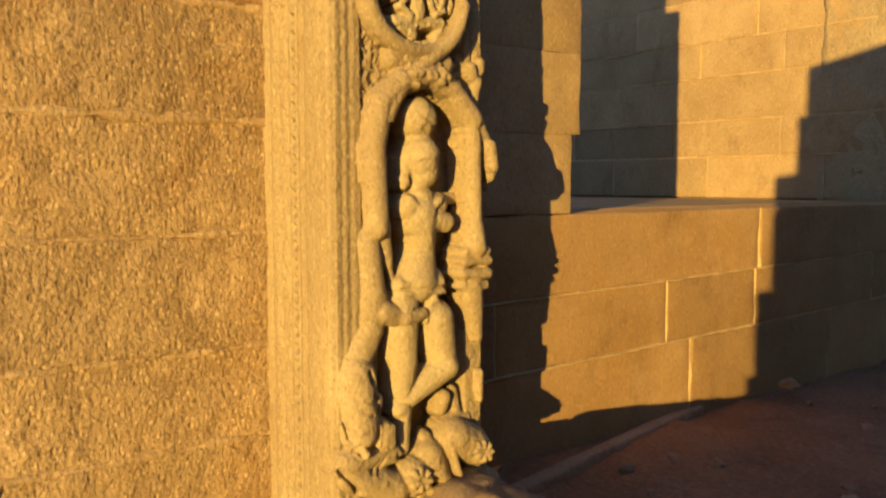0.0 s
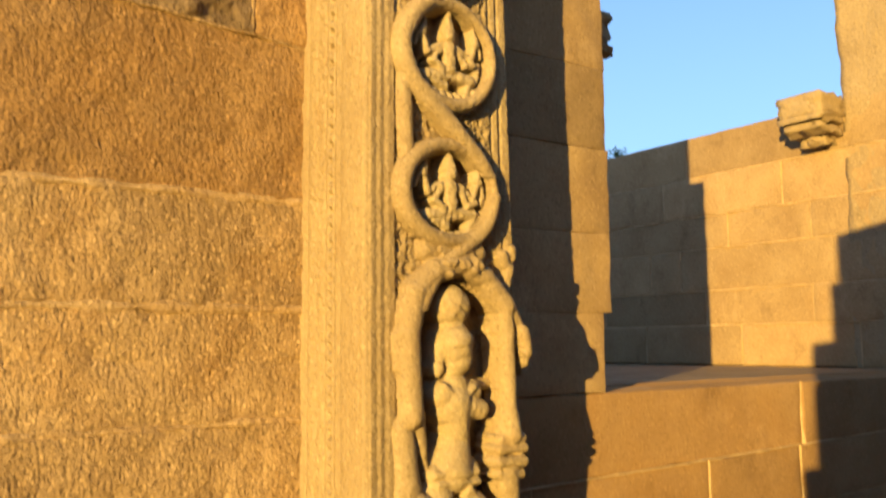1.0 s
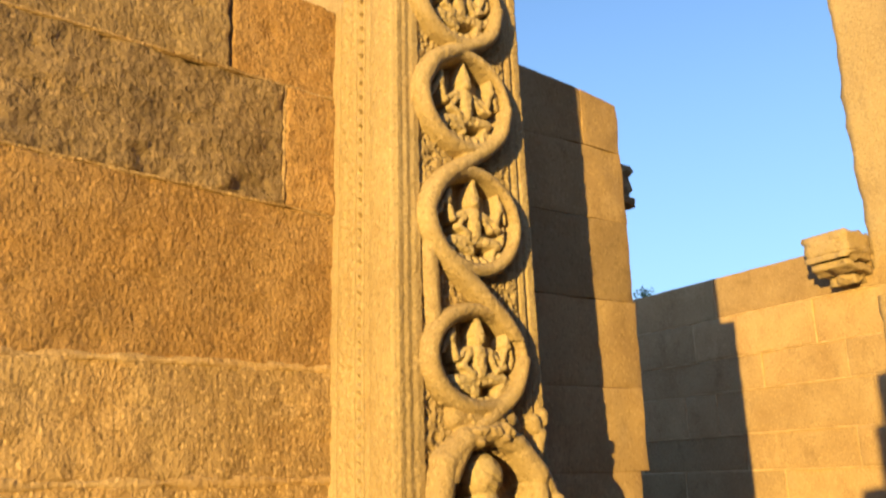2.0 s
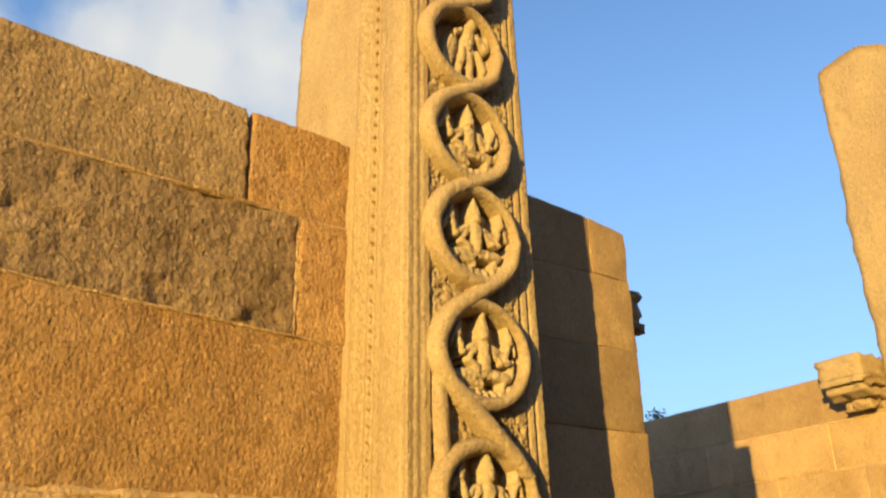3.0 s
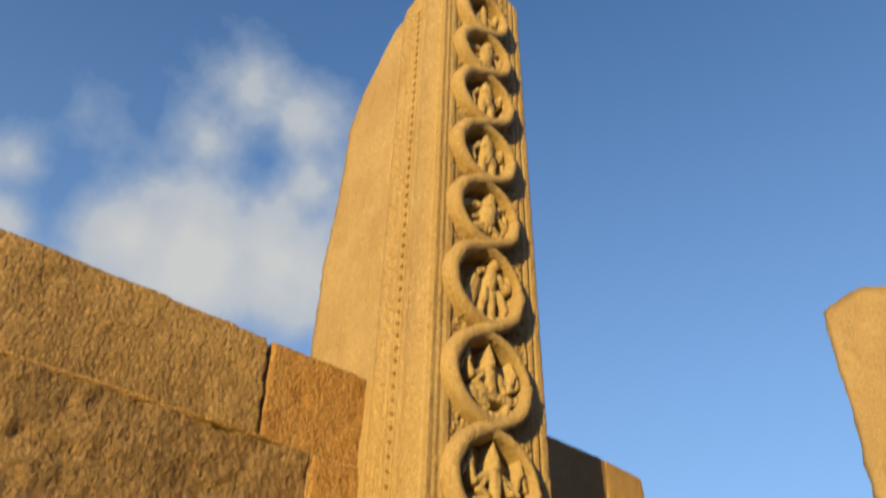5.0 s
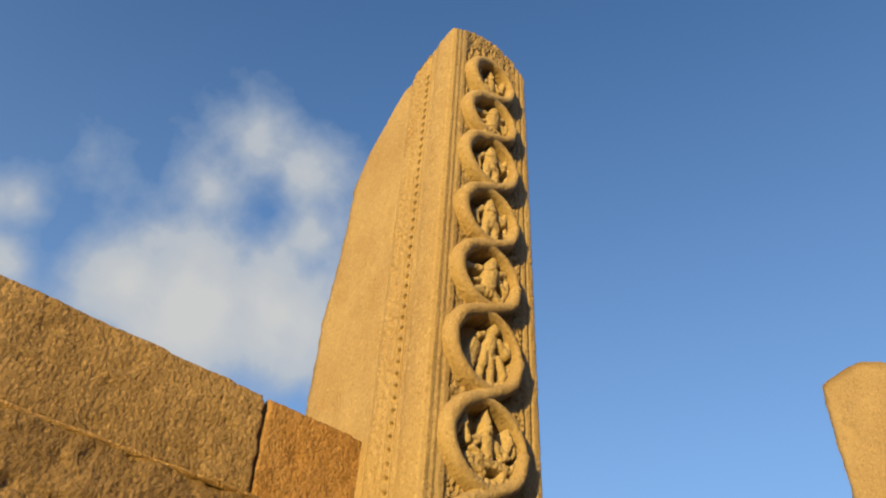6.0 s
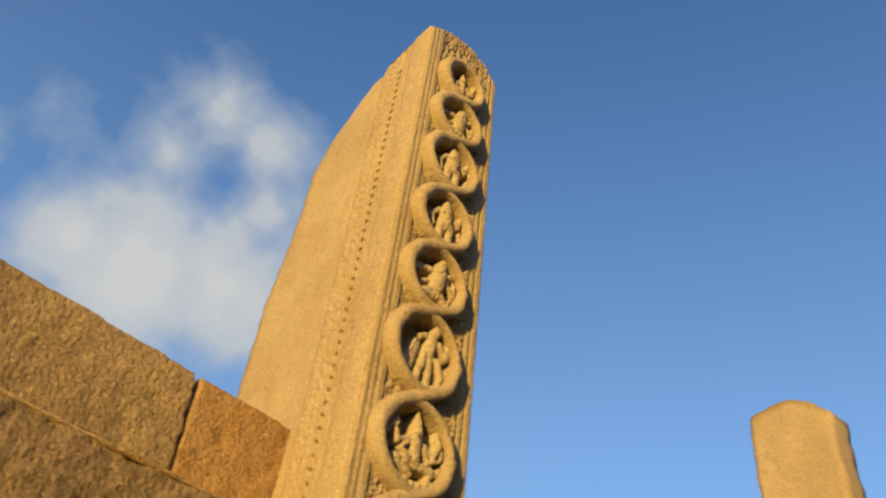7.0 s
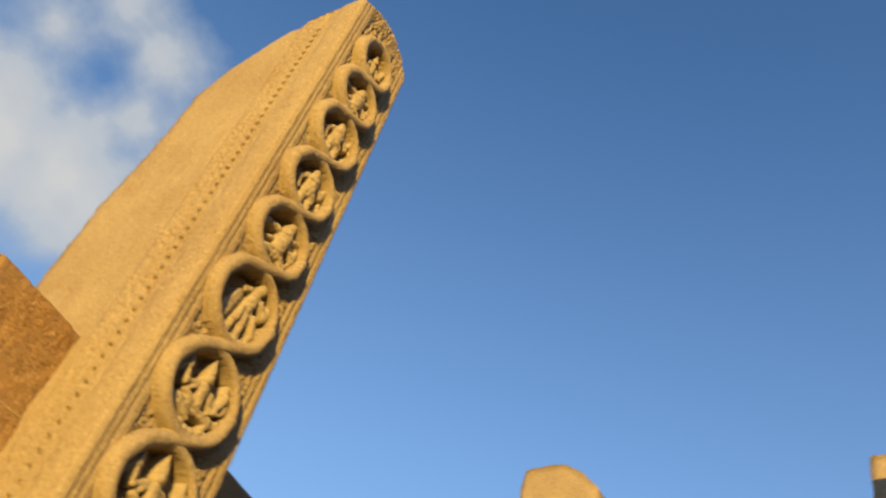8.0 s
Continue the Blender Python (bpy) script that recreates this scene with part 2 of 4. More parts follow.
def bead_strip(name, pts, r, material, seed=0.0, push=(0, -1, 0)):
    """An uneven bead of mortar along a line."""
    verts, faces = [], []
    for (a, b) in pts:
        a, b = Vector(a), Vector(b)
        n = max(3, int((b - a).length / 0.03))
        way = (b - a).normalized()
        out = Vector(push)
        side = way.cross(out)
        first = len(verts)
        for i in range(n + 1):
            p = a.lerp(b, i / n)
            w = r * (1 + 1.0 * noise.noise(p * 9 + Vector((seed, 0, 0))) + 0.4 * noise.noise(p * 40)) + 0.002
            p = p + side * fold(p.x + seed, p.y, p.z, 7, 0.004)
            hgt = 0.006 + 0.013 * noise.noise(p * 11) + 0.010 * noise.noise(p * 3.1)
            verts += [p + side * w - out * 0.012, p + side * w * 0.6 + out * hgt, p - side * w * 0.6 + out * hgt, p - side * w - out * 0.012]
        for i in range(n):
            k = first + 4 * i
            for q in range(3):
                faces.append((k + q, k + q + 1, k + 4 + q + 1, k + 4 + q))
    return mesh_from(name, verts, faces, material, True)


# ---- ground and platform ----
def ground():
    nx, ny = 130, 110
    xs = [-0.5 + 10 * (i / nx) for i in range(nx + 1)]
    ys = [-2.0 + 7 * (j / ny) for j in range(ny + 1)]
    xs, ys = [-900, -60, -12] + xs + [16, 70, 900], [-900, -60, -10] + ys + [12, 70, 900]
    verts = [(x, y, -0.10 + (fold(x, y, 0, 1.7, 0.03) + fold(x, y, 4, 9, 0.012) if -1 < x < 10 and -3 < y < 6 else 0)) for x in xs for y in ys]
    m = len(ys)
    faces = [(i * m + j, (i + 1) * m + j, (i + 1) * m + j + 1, i * m + j + 1) for i in range(len(xs) - 1) for j in range(m - 1)]
    return tagged(new("ground", mesh_from("ground", verts, faces, soil, True)), "reddish trodden soil of the gateway passage", "ground", kind="structure")


ground()

platform = tagged(new("platform", box_mesh("platform", -9, 0.88, -7, 3.9, -0.15, -0.07, joint_dark)), "worn stone platform under the carved jamb", "platform", kind="structure")
for i, (x0, x1, y0, y1) in enumerate([(-0.25, 0.80, 1.55, 2.35), (-0.2, 0.80, 0.7, 1.545), (-0.3, 0.80, -0.28, 0.695), (-1.5, -0.26, 1.5, 2.4), (-1.5, -0.22, 0.6, 1.49), (-1.5, -0.32, -0.28, 0.59),
                                      (-1.5, -0.4, 2.405, 3.04), (-0.395, 0.415, 2.36, 3.04), (0.42, 0.80, 2.355, 2.62), (-2.9, -1.51, 1.6, 3.04), (-2.9, -1.51, 0.0, 1.59)]):
    me = block_mesh("paving_stone", x1 - x0, y1 - y0, 0.18, pave_stone, 0.06, 0.007, 0.02, i * 3.7)
    ob = part("paving_stone", me, platform)
    ob.matrix_basis = Matrix(((1, 0, 0, x0), (0, 0, 1, y0), (0, -1, 0, -0.03), (0, 0, 0, 1)))


for i, (y0, y1) in enumerate([(1.62, 2.25), (0.55, 1.61), (-0.28, 0.54)]):
    ob = part("edge_stone", block_mesh("edge_stone", 0.17, y1 - y0, 0.33, pave_stone, 0.05, 0.014, 0.03, 40 + i), platform, "raised rough edge stone")
    ob.matrix_basis = Matrix(((1, 0, 0, 0.805), (0, 0, 1, y0), (0, -1, 0, 0.20), (0, 0, 0, 1)))


# low filler added below sight, stops a sliver of sun reaching the plinth
foot = part("edge_stone", block_mesh("edge_stone", 0.24, 0.30, 0.26, pave_stone, 0.03, 0.02, 0.05, 55), platform, "broken rough stone under the jamb, added to block sun through the gap")
foot.matrix_basis = Matrix(((1, 0, 0, 0.84), (0, 0, 1, 2.255), (0, -1, 0, 0.135), (0, 0, 0, 1)))


# ---- coursed walls ----
def coursed(name, label, rows, material, turn, depth, backing, special=None, cell=0.05, rough=0.008, seed=1.0, gap=0.004, edge=0.014, crack=None, core=None, crags=None):
    """A wall of hewn blocks. rows: (lower line left, right, upper line left, right, [joints along the wall]); turn: pose of the wall's face."""
    x_lo, x_hi, z_lo, z_hi = backing
    wall = tagged(new(name, box_mesh(name, x_lo, x_hi, 0.014 if core else 0.035, depth, z_lo, z_hi, core or joint_dark)), label, "wall", kind="structure")
    wall.matrix_basis = turn
    beads = []
    for r, (l0, l1, h0, h1, joints) in enumerate(rows):
        a, b = joints[0], joints[-1]
        line = lambda p, q, x: p + (q - p) * (x - a) / (b - a)
        for k in range(len(joints) - 1):
            x0, x1 = joints[k] + gap, joints[k + 1] - gap - (crack or {}).get((r, k), 0)
            lows = (line(l0, l1, x0) + gap, line(l0, l1, x1) + gap)
            tops = (line(h0, h1, x0) - gap, line(h0, h1, x1) - gap)
            h = (tops[0] + tops[1] - lows[0] - lows[1]) / 2
            z = (lows[0] + lows[1]) / 2
            mat = (special or {}).get((r, k), material)
            me = block_mesh("stone_block", x1 - x0, h, depth * 0.9, mat, cell, rough * (1.8 if mat is dark_stone else 1), edge, seed + r * 5.3 + k * 1.9,
                            (lows[0] - z, lows[1] - z, tops[0] - z - h, tops[1] - z - h), (crags or {}).get(mat.name, 0.0))
            wide = (crack or {}).get((r, k), 0)
            for v in (me.vertices if wide else ()):
                if v.co.x > x1 - x0 - 0.06:
                    # the crack closes downward and wanders
                    v.co.x += wide * 0.85 * (1 - v.co.z / h) + fold(seed, 3, v.co.z, 16, 0.010)
            ob = part("stone_block", me, wall)
            ob.matrix_basis = Matrix.Translation((x0, (0.006 if gap else 0.002) * math.sin(seed + 3 * r + 2 * k), z))
            if k:
                beads.append(((joints[k], 0.004, lows[0]), (joints[k], 0.004, tops[0])))
        if r:
            beads.append(((a, 0.002, l0), (b, 0.002, l1)))
    return wall, beads


north_rows = [(-0.1, -0.1, 0.27, 0.27, [-3.2, -1.6, -0.5, 0.50]), (0.27, 0.27, 0.61, 0.62, [-3.2, -2.1, -0.95, 0.50]), (0.61, 0.62, 1.04, 1.045, [-3.2, -1.5, -0.72, 0.50]),
              (1.04, 1.045, 1.475, 1.46, [-3.2, -1.9, 0.50]), (1.475, 1.46, 1.87, 1.875, [-3.2, -1.3, 0.50]), (1.87, 1.875, 2.72, 2.49, [-3.2, -1.45, 0.50]),
              (2.72, 2.49, 3.20, 3.01, [-3.2, -2.2, 0.245, 0.50]), (3.20, 3.01, 3.72, 3.44, [-3.2, -1.4, 0.012, 0.50])]
wall_north, beads = coursed("wall_north", "coursed wall of long rough brown granite blocks", north_rows, wall_stone, Matrix.Translation((0, 3.05, 0)), 0.55, (-3.2, 0.48, -0.1, 3.40),
                            {(6, 1): dark_stone, (6, 0): dark_stone, (7, 0): upper_stone, (7, 1): upper_stone, (7, 2): orange_stone, (6, 2): orange_stone, (5, 0): orange_stone, (5, 1): orange_stone}, 0.018, 0.010, 2.0, 0.003, 0.014, {(7, 1): 0.022}, None,
                            {dark_stone.name: 0.034, orange_stone.name: 0.022, upper_stone.name: 0.020, wall_stone.name: 0.017})
part("mortar_bead", bead_strip("mortar_bead", [b for b in beads if b[0][2] > 2.0 and abs(b[0][0] - 0.012) > 0.01], 0.007, wall_stone, 3), wall_north, "thin earthy mortar in the joints")
part("mortar_bead", bead_strip("mortar_bead", [b for b in beads if 1.3 < b[0][2] < 2.0], 0.020, earth_mortar, 3), wall_north, "broad ragged pale mortar joint")
part("mortar_bead", bead_strip("mortar_bead", [b for b in beads if b[0][2] < 1.3], 0.015, earth_mortar, 3), wall_north, "thin pale mortar in the joints")

plinth_rows = [(-0.14, -0.14, 0.30, 0.44, [0.9, 3.09, 4.6, 6.1, 8.0]), (0.30, 0.44, 0.655, 0.78, [0.9, 1.6, 2.87, 3.72, 5.2, 6.6, 8.0]), (0.655, 0.78, 1.08, 1.08, [0.9, 3.765, 5.4, 6.7, 8.0])]
wall_plinth, beads = coursed("wall_plinth", "low plinth wall of dressed granite blocks", plinth_rows, plinth_stone, Matrix.Translation((0, 3.05, 0)), 0.6, (0.9, 8.0, -0.14, 1.05), None, 0.07, 0.006, 9.0, 0.003)
part("mortar_bead", bead_strip("mortar_bead", beads, 0.005, mortar, 5), wall_plinth, "pale lime mortar in the joints")

ledge = tagged(new("ledge_floor", box_mesh("ledge_floor", 0.9, 8.0, 3.4, 9.0, 0.6, 1.072, ledge_dust)), "flat stone ledge floor of the recess", "ledge", kind="structure")

pier_rows = [(1.08, 1.08, 1.46, 1.468, [0.9, 2.10]), (1.46, 1.468, 1.85, 1.86, [0.9, 2.155]), (1.85, 1.86, 2.28, 2.29, [0.9, 2.16]), (2.28, 2.29, 2.70, 2.71, [0.9, 2.15]),
             (2.70, 2.71, 3.10, 3.10, [0.9, 2.15]), (3.10, 3.10, 3.52, 3.38, [0.9, 1.88, 2.145])]
wall_pier, beads = coursed("wall_pier", "rough block pier beside the carved jamb", pier_rows, smooth_stone, Matrix.Translation((0, 3.05, 0)), 0.5, (0.9, 2.06, 1.08, 3.34), None, 0.05, 0.010, 14.0, 0.0, 0.003, None, smooth_stone)
tagged(new("wall_niche_west", box_mesh("wall_niche_west", 1.2, 2.08, 3.5, 9.0, 1.06, 3.38, smooth_stone)), "side wall of the stone recess", "wall", kind="structure")

# east wall of the recess, its face turned to the west
east_rows = [(1.08, 1.08, 1.48, 1.48, [-9.0, -7.4, -6.4, -5.2, -4.0, -3.0]), (1.48, 1.48, 1.83, 1.83, [-9.0, -7.0, -5.6, -4.42, -3.0]), (1.83, 1.83, 2.27, 2.25, [-9.0, -7.7, -6.3, -5.9, -4.18, -3.0]),
             (2.27, 2.25, 2.60, 2.60, [-9.0, -7.2, -5.3, -4.40, -3.0]), (2.60, 2.60, 3.02, 3.02, [-9.0, -7.6, -6.1, -4.68, -3.0]), (3.02, 3.02, 3.45, 3.45, [-9.0, -6.9, -5.78, -4.2, -3.0])]
TURN_EAST = Matrix(((0, 1, 0, 6.24), (-1, 0, 0, 0), (0, 0, 1, 0), (0, 0, 0, 1)))
wall_east, beads = coursed("wall_east", "sunlit recess wall of dressed granite blocks", east_rows, smooth_stone, TURN_EAST, 0.6, (-9.0, -3.0, 1.0, 3.40), None, 0.08, 0.006, 21.0, 0.003)
part("mortar_bead", bead_strip("mortar_bead", beads, 0.0065, mortar, 9), wall_east, "pale lime mortar in the joints")

# plain unseen walls behind the camera: close the gateway, cast shade, cut sky light
south_rows = [(-0.1, -0.1, 0.60, 0.60, [-1.83, 0.4, 2.0, 8.0]), (0.60, 0.60, 1.12, 1.12, [-1.75, -0.2, 1.6, 8.0]), (1.12, 1.12, 1.62, 1.62, [-1.585, 0.5, 2.2, 8.0]), (1.62, 1.62, 2.08, 2.08, [-1.555, 0.3, 1.9, 8.0]),
              (2.08, 2.08, 2.58, 2.58, [-1.21, 0.8, 2.4, 8.0]), (2.58, 2.58, 3.00, 3.06, [-1.08, 0.9, 2.1, 8.0])]
TURN_SOUTH = Matrix(((-1, 0, 0, 0), (0, -1, 0, -0.30), (0, 0, 1, 0), (0, 0, 0, 1)))
rows = [(b, a, d, c, [-x for x in reversed(j)]) for a, b, c, d, j in south_rows]
wall_south, beads = coursed("wall_south", "opposite gateway wall of granite blocks", rows, wall_stone, TURN_SOUTH, 0.5, (-8.0, 0.9, -0.1, 2.9), None, 0.12, 0.008, 31.0, 0.003)


# added out of view to keep southern sky light off pier and plinth
gate = tagged(new("wall_gate_south", box_mesh("wall_gate_south", 0.95, 8.0, -1.6, -0.36, -0.1, 6.4, wall_stone)), "unseen tall granite wall added to block southern sky light", "wall", kind="structure")


# ---- carved relief ----
class Relief:
    """A carved face as heights over a grid, struck from rounded strokes that melt into one another."""

    def __init__(self, u0, u1, v0, v1, cell, start=0.0):
        self.u = np.linspace(u0, u1, max(2, int((u1 - u0) / cell)) + 1)
        self.v = np.linspace(v0, v1, max(2, int((v1 - v0) / cell)) + 1)
        self.U, self.V = np.meshgrid(self.u, self.v, indexing="ij")
        self.H = np.full(self.U.shape, float(start))

    def join(self, h, k):
        e = np.clip(0.5 + 0.5 * (h - self.H) / k, 0, 1)
        self.H = self.H + (h - self.H) * e + k * e * (1 - e)

    def stroke(self, u0, v0, u1, v1, r0, r1, d=0.0, swell=1.0, k=0.006):
        du, dv = u1 - u0, v1 - v0
        t = np.clip(((self.U - u0) * du + (self.V - v0) * dv) / max(du * du + dv * dv, 1e-9), 0, 1)
        dist = np.hypot(self.U - u0 - t * du, self.V - v0 - t * dv)
        r = r0 + (r1 - r0) * t
        inside = dist < r
        h = np.where(inside, d + swell * r * np.sqrt(np.clip(1 - (dist / r) ** 2, 0, 1)), self.H - 3 * k)
        self.join(h, k)

    def ring(self, cu, cv, a, b, r, d, start=0.0, end=360.0, swell=1.0, k=0.006, swing=0.0, heavy=200.0):
        ang = np.arctan2((self.V - cv) / b, (self.U - cu) / a)
        px, py = cu + a * np.cos(ang), cv + b * np.sin(ang)
        dist = np.hypot(self.U - px, self.V - py)
        r = r * (1 + swing * np.cos(ang - radians(heavy)))
        inside = dist < r
        if end - start < 360:
            deg = (np.degrees(ang) - start) % 360
            inside &= deg < end - start
        h = np.where(inside, d + swell * r * np.sqrt(np.clip(1 - (dist / r) ** 2, 0, 1)), self.H - 3 * k)
        self.join(h, k)

    def creeper(self, pts, radii, d, swell=1.1, k=0.004):
        """A smooth stem through the given points."""
        p = [np.array(q, float) for q in pts]
        p = [2 * p[0] - p[1]] + p + [2 * p[-1] - p[-2]]
        walkway = []
        for i in range(1, len(p) - 2):
            for t in np.linspace(0, 1, 7)[:-1] if i < len(p) - 3 else np.linspace(0, 1, 7):
                walkway.append(0.5 * (2 * p[i] + (p[i + 1] - p[i - 1]) * t + (2 * p[i - 1] - 5 * p[i] + 4 * p[i + 1] - p[i + 2]) * t ** 2 + (3 * p[i] - p[i - 1] - 3 * p[i + 1] + p[i + 2]) * t ** 3))
        rr = np.interp(np.linspace(0, 1, len(walkway)), np.linspace(0, 1, len(radii)), radii)
        best = self.H - 3 * k
        for q in range(len(walkway) - 1):
            (u0, v0), (u1, v1) = walkway[q], walkway[q + 1]
            du, dv = u1 - u0, v1 - v0
            t = np.clip(((self.U - u0) * du + (self.V - v0) * dv) / max(du * du + dv * dv, 1e-9), 0, 1)
            dist = np.hypot(self.U - u0 - t * du, self.V - v0 - t * dv)
            r = rr[q] + (rr[q + 1] - rr[q]) * t
            best = np.where(dist < r, np.maximum(best, d + swell * r * np.sqrt(np.clip(1 - (dist / r) ** 2, 0, 1))), best)
        self.join(best, k)

    def groove(self, u0, v0, u1, v1, r, depth):
        du, dv = u1 - u0, v1 - v0
        t = np.clip(((self.U - u0) * du + (self.V - v0) * dv) / max(du * du + dv * dv, 1e-9), 0, 1)
        dist = np.hypot(self.U - u0 - t * du, self.V - v0 - t * dv)
        self.H = self.H - depth * np.exp(-(dist / r) ** 2)

    def sink(self, inside, depth):
        self.H = np.where(inside, np.minimum(self.H, depth), self.H)

    def rough(self, scale, amount, seed=0.0):
        flat = np.array([noise.fractal(Vector((u * scale, v * scale, seed)), 0.8, 2.0, 3) for u in self.u for v in self.v])
        self.H = self.H + amount * flat.reshape(self.H.shape)

    def mesh(self, name, place, material, floor=None, skirt=None):
        """place(u, v, h) gives the point. Cells wholly under floor are left away; skirt closes the rim down to that height."""
        nu, nv = self.H.shape
        keep = np.ones((nu, nv), bool) if floor is None else self.H > floor
        used, verts, faces = -np.ones((nu, nv), int), [], []

        def at(i, j):
            if used[i, j] < 0:
                used[i, j] = len(verts)
                verts.append(place(self.U[i, j], self.V[i, j], self.H[i, j]))
            return int(used[i, j])

        for i in range(nu - 1):
            for j in range(nv - 1):
                if keep[i, j] or keep[i + 1, j] or keep[i, j + 1] or keep[i + 1, j + 1]:
                    faces.append((at(i, j), at(i + 1, j), at(i + 1, j + 1), at(i, j + 1)))
        if skirt is not None:
            rim = [(i, 0) for i in range(nu)] + [(nu - 1, j) for j in range(1, nv)] + [(i, nv - 1) for i in range(nu - 2, -1, -1)] + [(0, j) for j in range(nv - 2, 0, -1)]
            low = len(verts)
            for i, j in rim:
                verts.append(place(self.U[i, j], self.V[i, j], skirt))
            for q in range(len(rim)):
                p = (q + 1) % len(rim)
                faces.append((at(*rim[q]), low + q, low + p, at(*rim[p])))
        return mesh_from(name, verts, faces, material, True)


FACE = 2.60                    # the plane at which the front carving's heights start; heights grow towards -y
WEST = 0.452                  # the west side's plane
GROUND_H = 0.07                # height of the uncut front face
front = lambda u, v, h: (u, FACE - h, v)
TOP = 5.935


def lean_in(v):
    """How far the upright's middle shifts to its narrower head."""
    return float(np.interp(v, [2.4, 3.3, 3.75, 4.2, 6.0], [0.0, -0.033, -0.045, -0.04, -0.035]))


# the ten roundels, from below
SPOTS = [(0.776 + lean_in(z), z, w, h) for z, w, h in ((zz + 0.03 + 0.06 * max(0, (zz - 3.26) / 2.26), ww, hh) for zz, ww, hh in ((1.83, 0.235, 0.205), (2.345, 0.232, 0.222), (2.825, 0.23, 0.228), (3.262, 0.225, 0.224), (3.70, 0.218, 0.226),
                                                       (4.10, 0.205, 0.205), (4.475, 0.198, 0.20), (4.86, 0.198, 0.20), (5.20, 0.19, 0.185), (5.52, 0.175, 0.18)))]
TUBE = 0.030


# the split back: how far it reaches at each height
BACK_Z = [0.0, 3.8, 4.46, 5.15, 5.43, 5.64, 5.83, 5.90, 5.94]
BACK_Y = [3.76, 3.72, 3.70, 3.60, 3.57, 3.45, 3.19, 2.98, 2.76]


def crest(x, z):
    """How far the broken head rises between its corners."""
    k = max(0.0, min(1.0, (z - TOP + 0.25) / 0.25))
    return k * float(np.interp((x - WEST) / 0.6, [0.02, 0.25, 0.55, 0.78, 0.87, 1.0], [0.0, 0.10, 0.145, 0.115, 0.055, -0.01])) + k * fold(x, 4, 1, 12, 0.012)


def body():
    """The tall upright: dressed front and west side, split rough back that runs out to the point of the head."""
    zs = [-0.02 + 0.06 * i for i in range(100)]
    zs = [z for z in zs if z < TOP - 0.02] + [TOP - 0.015]
    back_z, back_y = BACK_Z, BACK_Y
    verts, faces, count = [], [], None
    for z in zs:
        west, east = WEST + 0.03 * max(0, z - 2) / 3.8, 1.088 - 0.075 * max(0, z - 1.5) / 4.3
        yb = float(np.interp(z, back_z, back_y)) + fold(0.3, 7, z, 2.5, 0.03) + fold(3, 1, z, 11.0, 0.022)
        ring = [(west + 0.039, 2.70), (0.7, 2.705), (east, 2.70)]
        n = 10
        ring += [(east - 0.004 * i, 2.70 + (yb - 0.03 - 2.70) * i / n) for i in range(1, n)]
        ring += [(east - 0.06, yb - 0.01), (0.7, yb + 0.01), (west + 0.05, yb)]
        # set back behind the moulded border
        ring += [(west + (0.038 if y < 2.965 else 0.003 * (1 if i else 0)), y) for i, y in enumerate(yb - 0.02 + (2.70 - yb + 0.02) * q / 22 for q in range(22))]
        count = len(ring)
        for x, y in ring:
            out = 0.006 * noise.fractal(Vector((x, y, z)) * 6, 0.8, 2, 3) if y > 2.75 else 0
            verts.append((x + out, y, z + crest(x, z)))
    for i in range(len(zs) - 1):
        for k in range(count):
            p = (k + 1) % count
            faces.append((i * count + k, i * count + p, (i + 1) * count + p, (i + 1) * count + k))
    faces.append(tuple((len(zs) - 1) * count + k for k in range(count)))
    return mesh_from("carved_jamb", verts, faces, jamb_stone, True)


jamb = tagged(new("carved_jamb", body()), "tall pale granite door jamb carved with roundels and a figure", "pillar")

# front panel: ground of the carving, edge fillets, sunk roundels, the niche and leaf ornament
panel = Relief(0.43, 1.07, -0.02, TOP, 0.0065, GROUND_H)
PU = panel.U - 0.0
edge_r = 1.106 - 0.08 * np.clip((panel.V - 1.5) / 4.3, 0, 1)
panel.U = WEST + 0.03 * np.clip((panel.V - 2) / 3.8, 0, 1) + (panel.U - 0.43) * (edge_r - WEST - 0.03 * np.clip((panel.V - 2) / 3.8, 0, 1)) / 0.64
for a, depth in ((0.458, -0.0035), (0.470, 0.002), (0.488, -0.0035), (0.505, 0.002)):
    panel.H += depth * np.exp(-((PU - a) / 0.005) ** 2)
for a, depth in ((0.985, -0.022), (1.012, 0.004), (1.026, -0.024)):
    panel.H += depth * np.exp(-((PU - a) / 0.004) ** 2) * (panel.V > 1.55)
leafy = np.array([noise.fractal(Vector((u * 38, v * 30, 2.0)), 0.7, 2.0, 3) for u in panel.u for v in panel.v]).reshape(panel.H.shape)
band = PU > 0.53
panel.H += np.where(band, np.where(PU < 0.975, 0.013, 0.003) * (0.55 - np.abs(leafy) * 2.2).clip(-0.9, 0.6) - 0.010 - 0.022 * np.clip((PU - 0.56) / 0.36, 0, 1) ** 1.5, 0)
panel.rough(18, 0.0025, 5)
# drilled pits between the leaves
drill = random.Random(31)
for q in range(900):
    pu, pv, pr = drill.uniform(0.535, 0.965), drill.uniform(1.5, TOP - 0.08), drill.uniform(0.006, 0.012)
    i0, i1 = np.searchsorted(panel.u, [pu - 0.03, pu + 0.03])
    j0, j1 = np.searchsorted(panel.v, [pv - 0.04, pv + 0.04])
    near = (slice(i0, i1), slice(j0, j1))
    slant = drill.uniform(-0.6, 0.6)
    far = ((PU[near] - pu) + slant * (panel.V[near] - pv)) ** 2 / pr ** 2 + (panel.V[near] - pv) ** 2 / (1.6 * pr) ** 2
    panel.H[near] -= 0.009 * np.exp(-far ** 2)
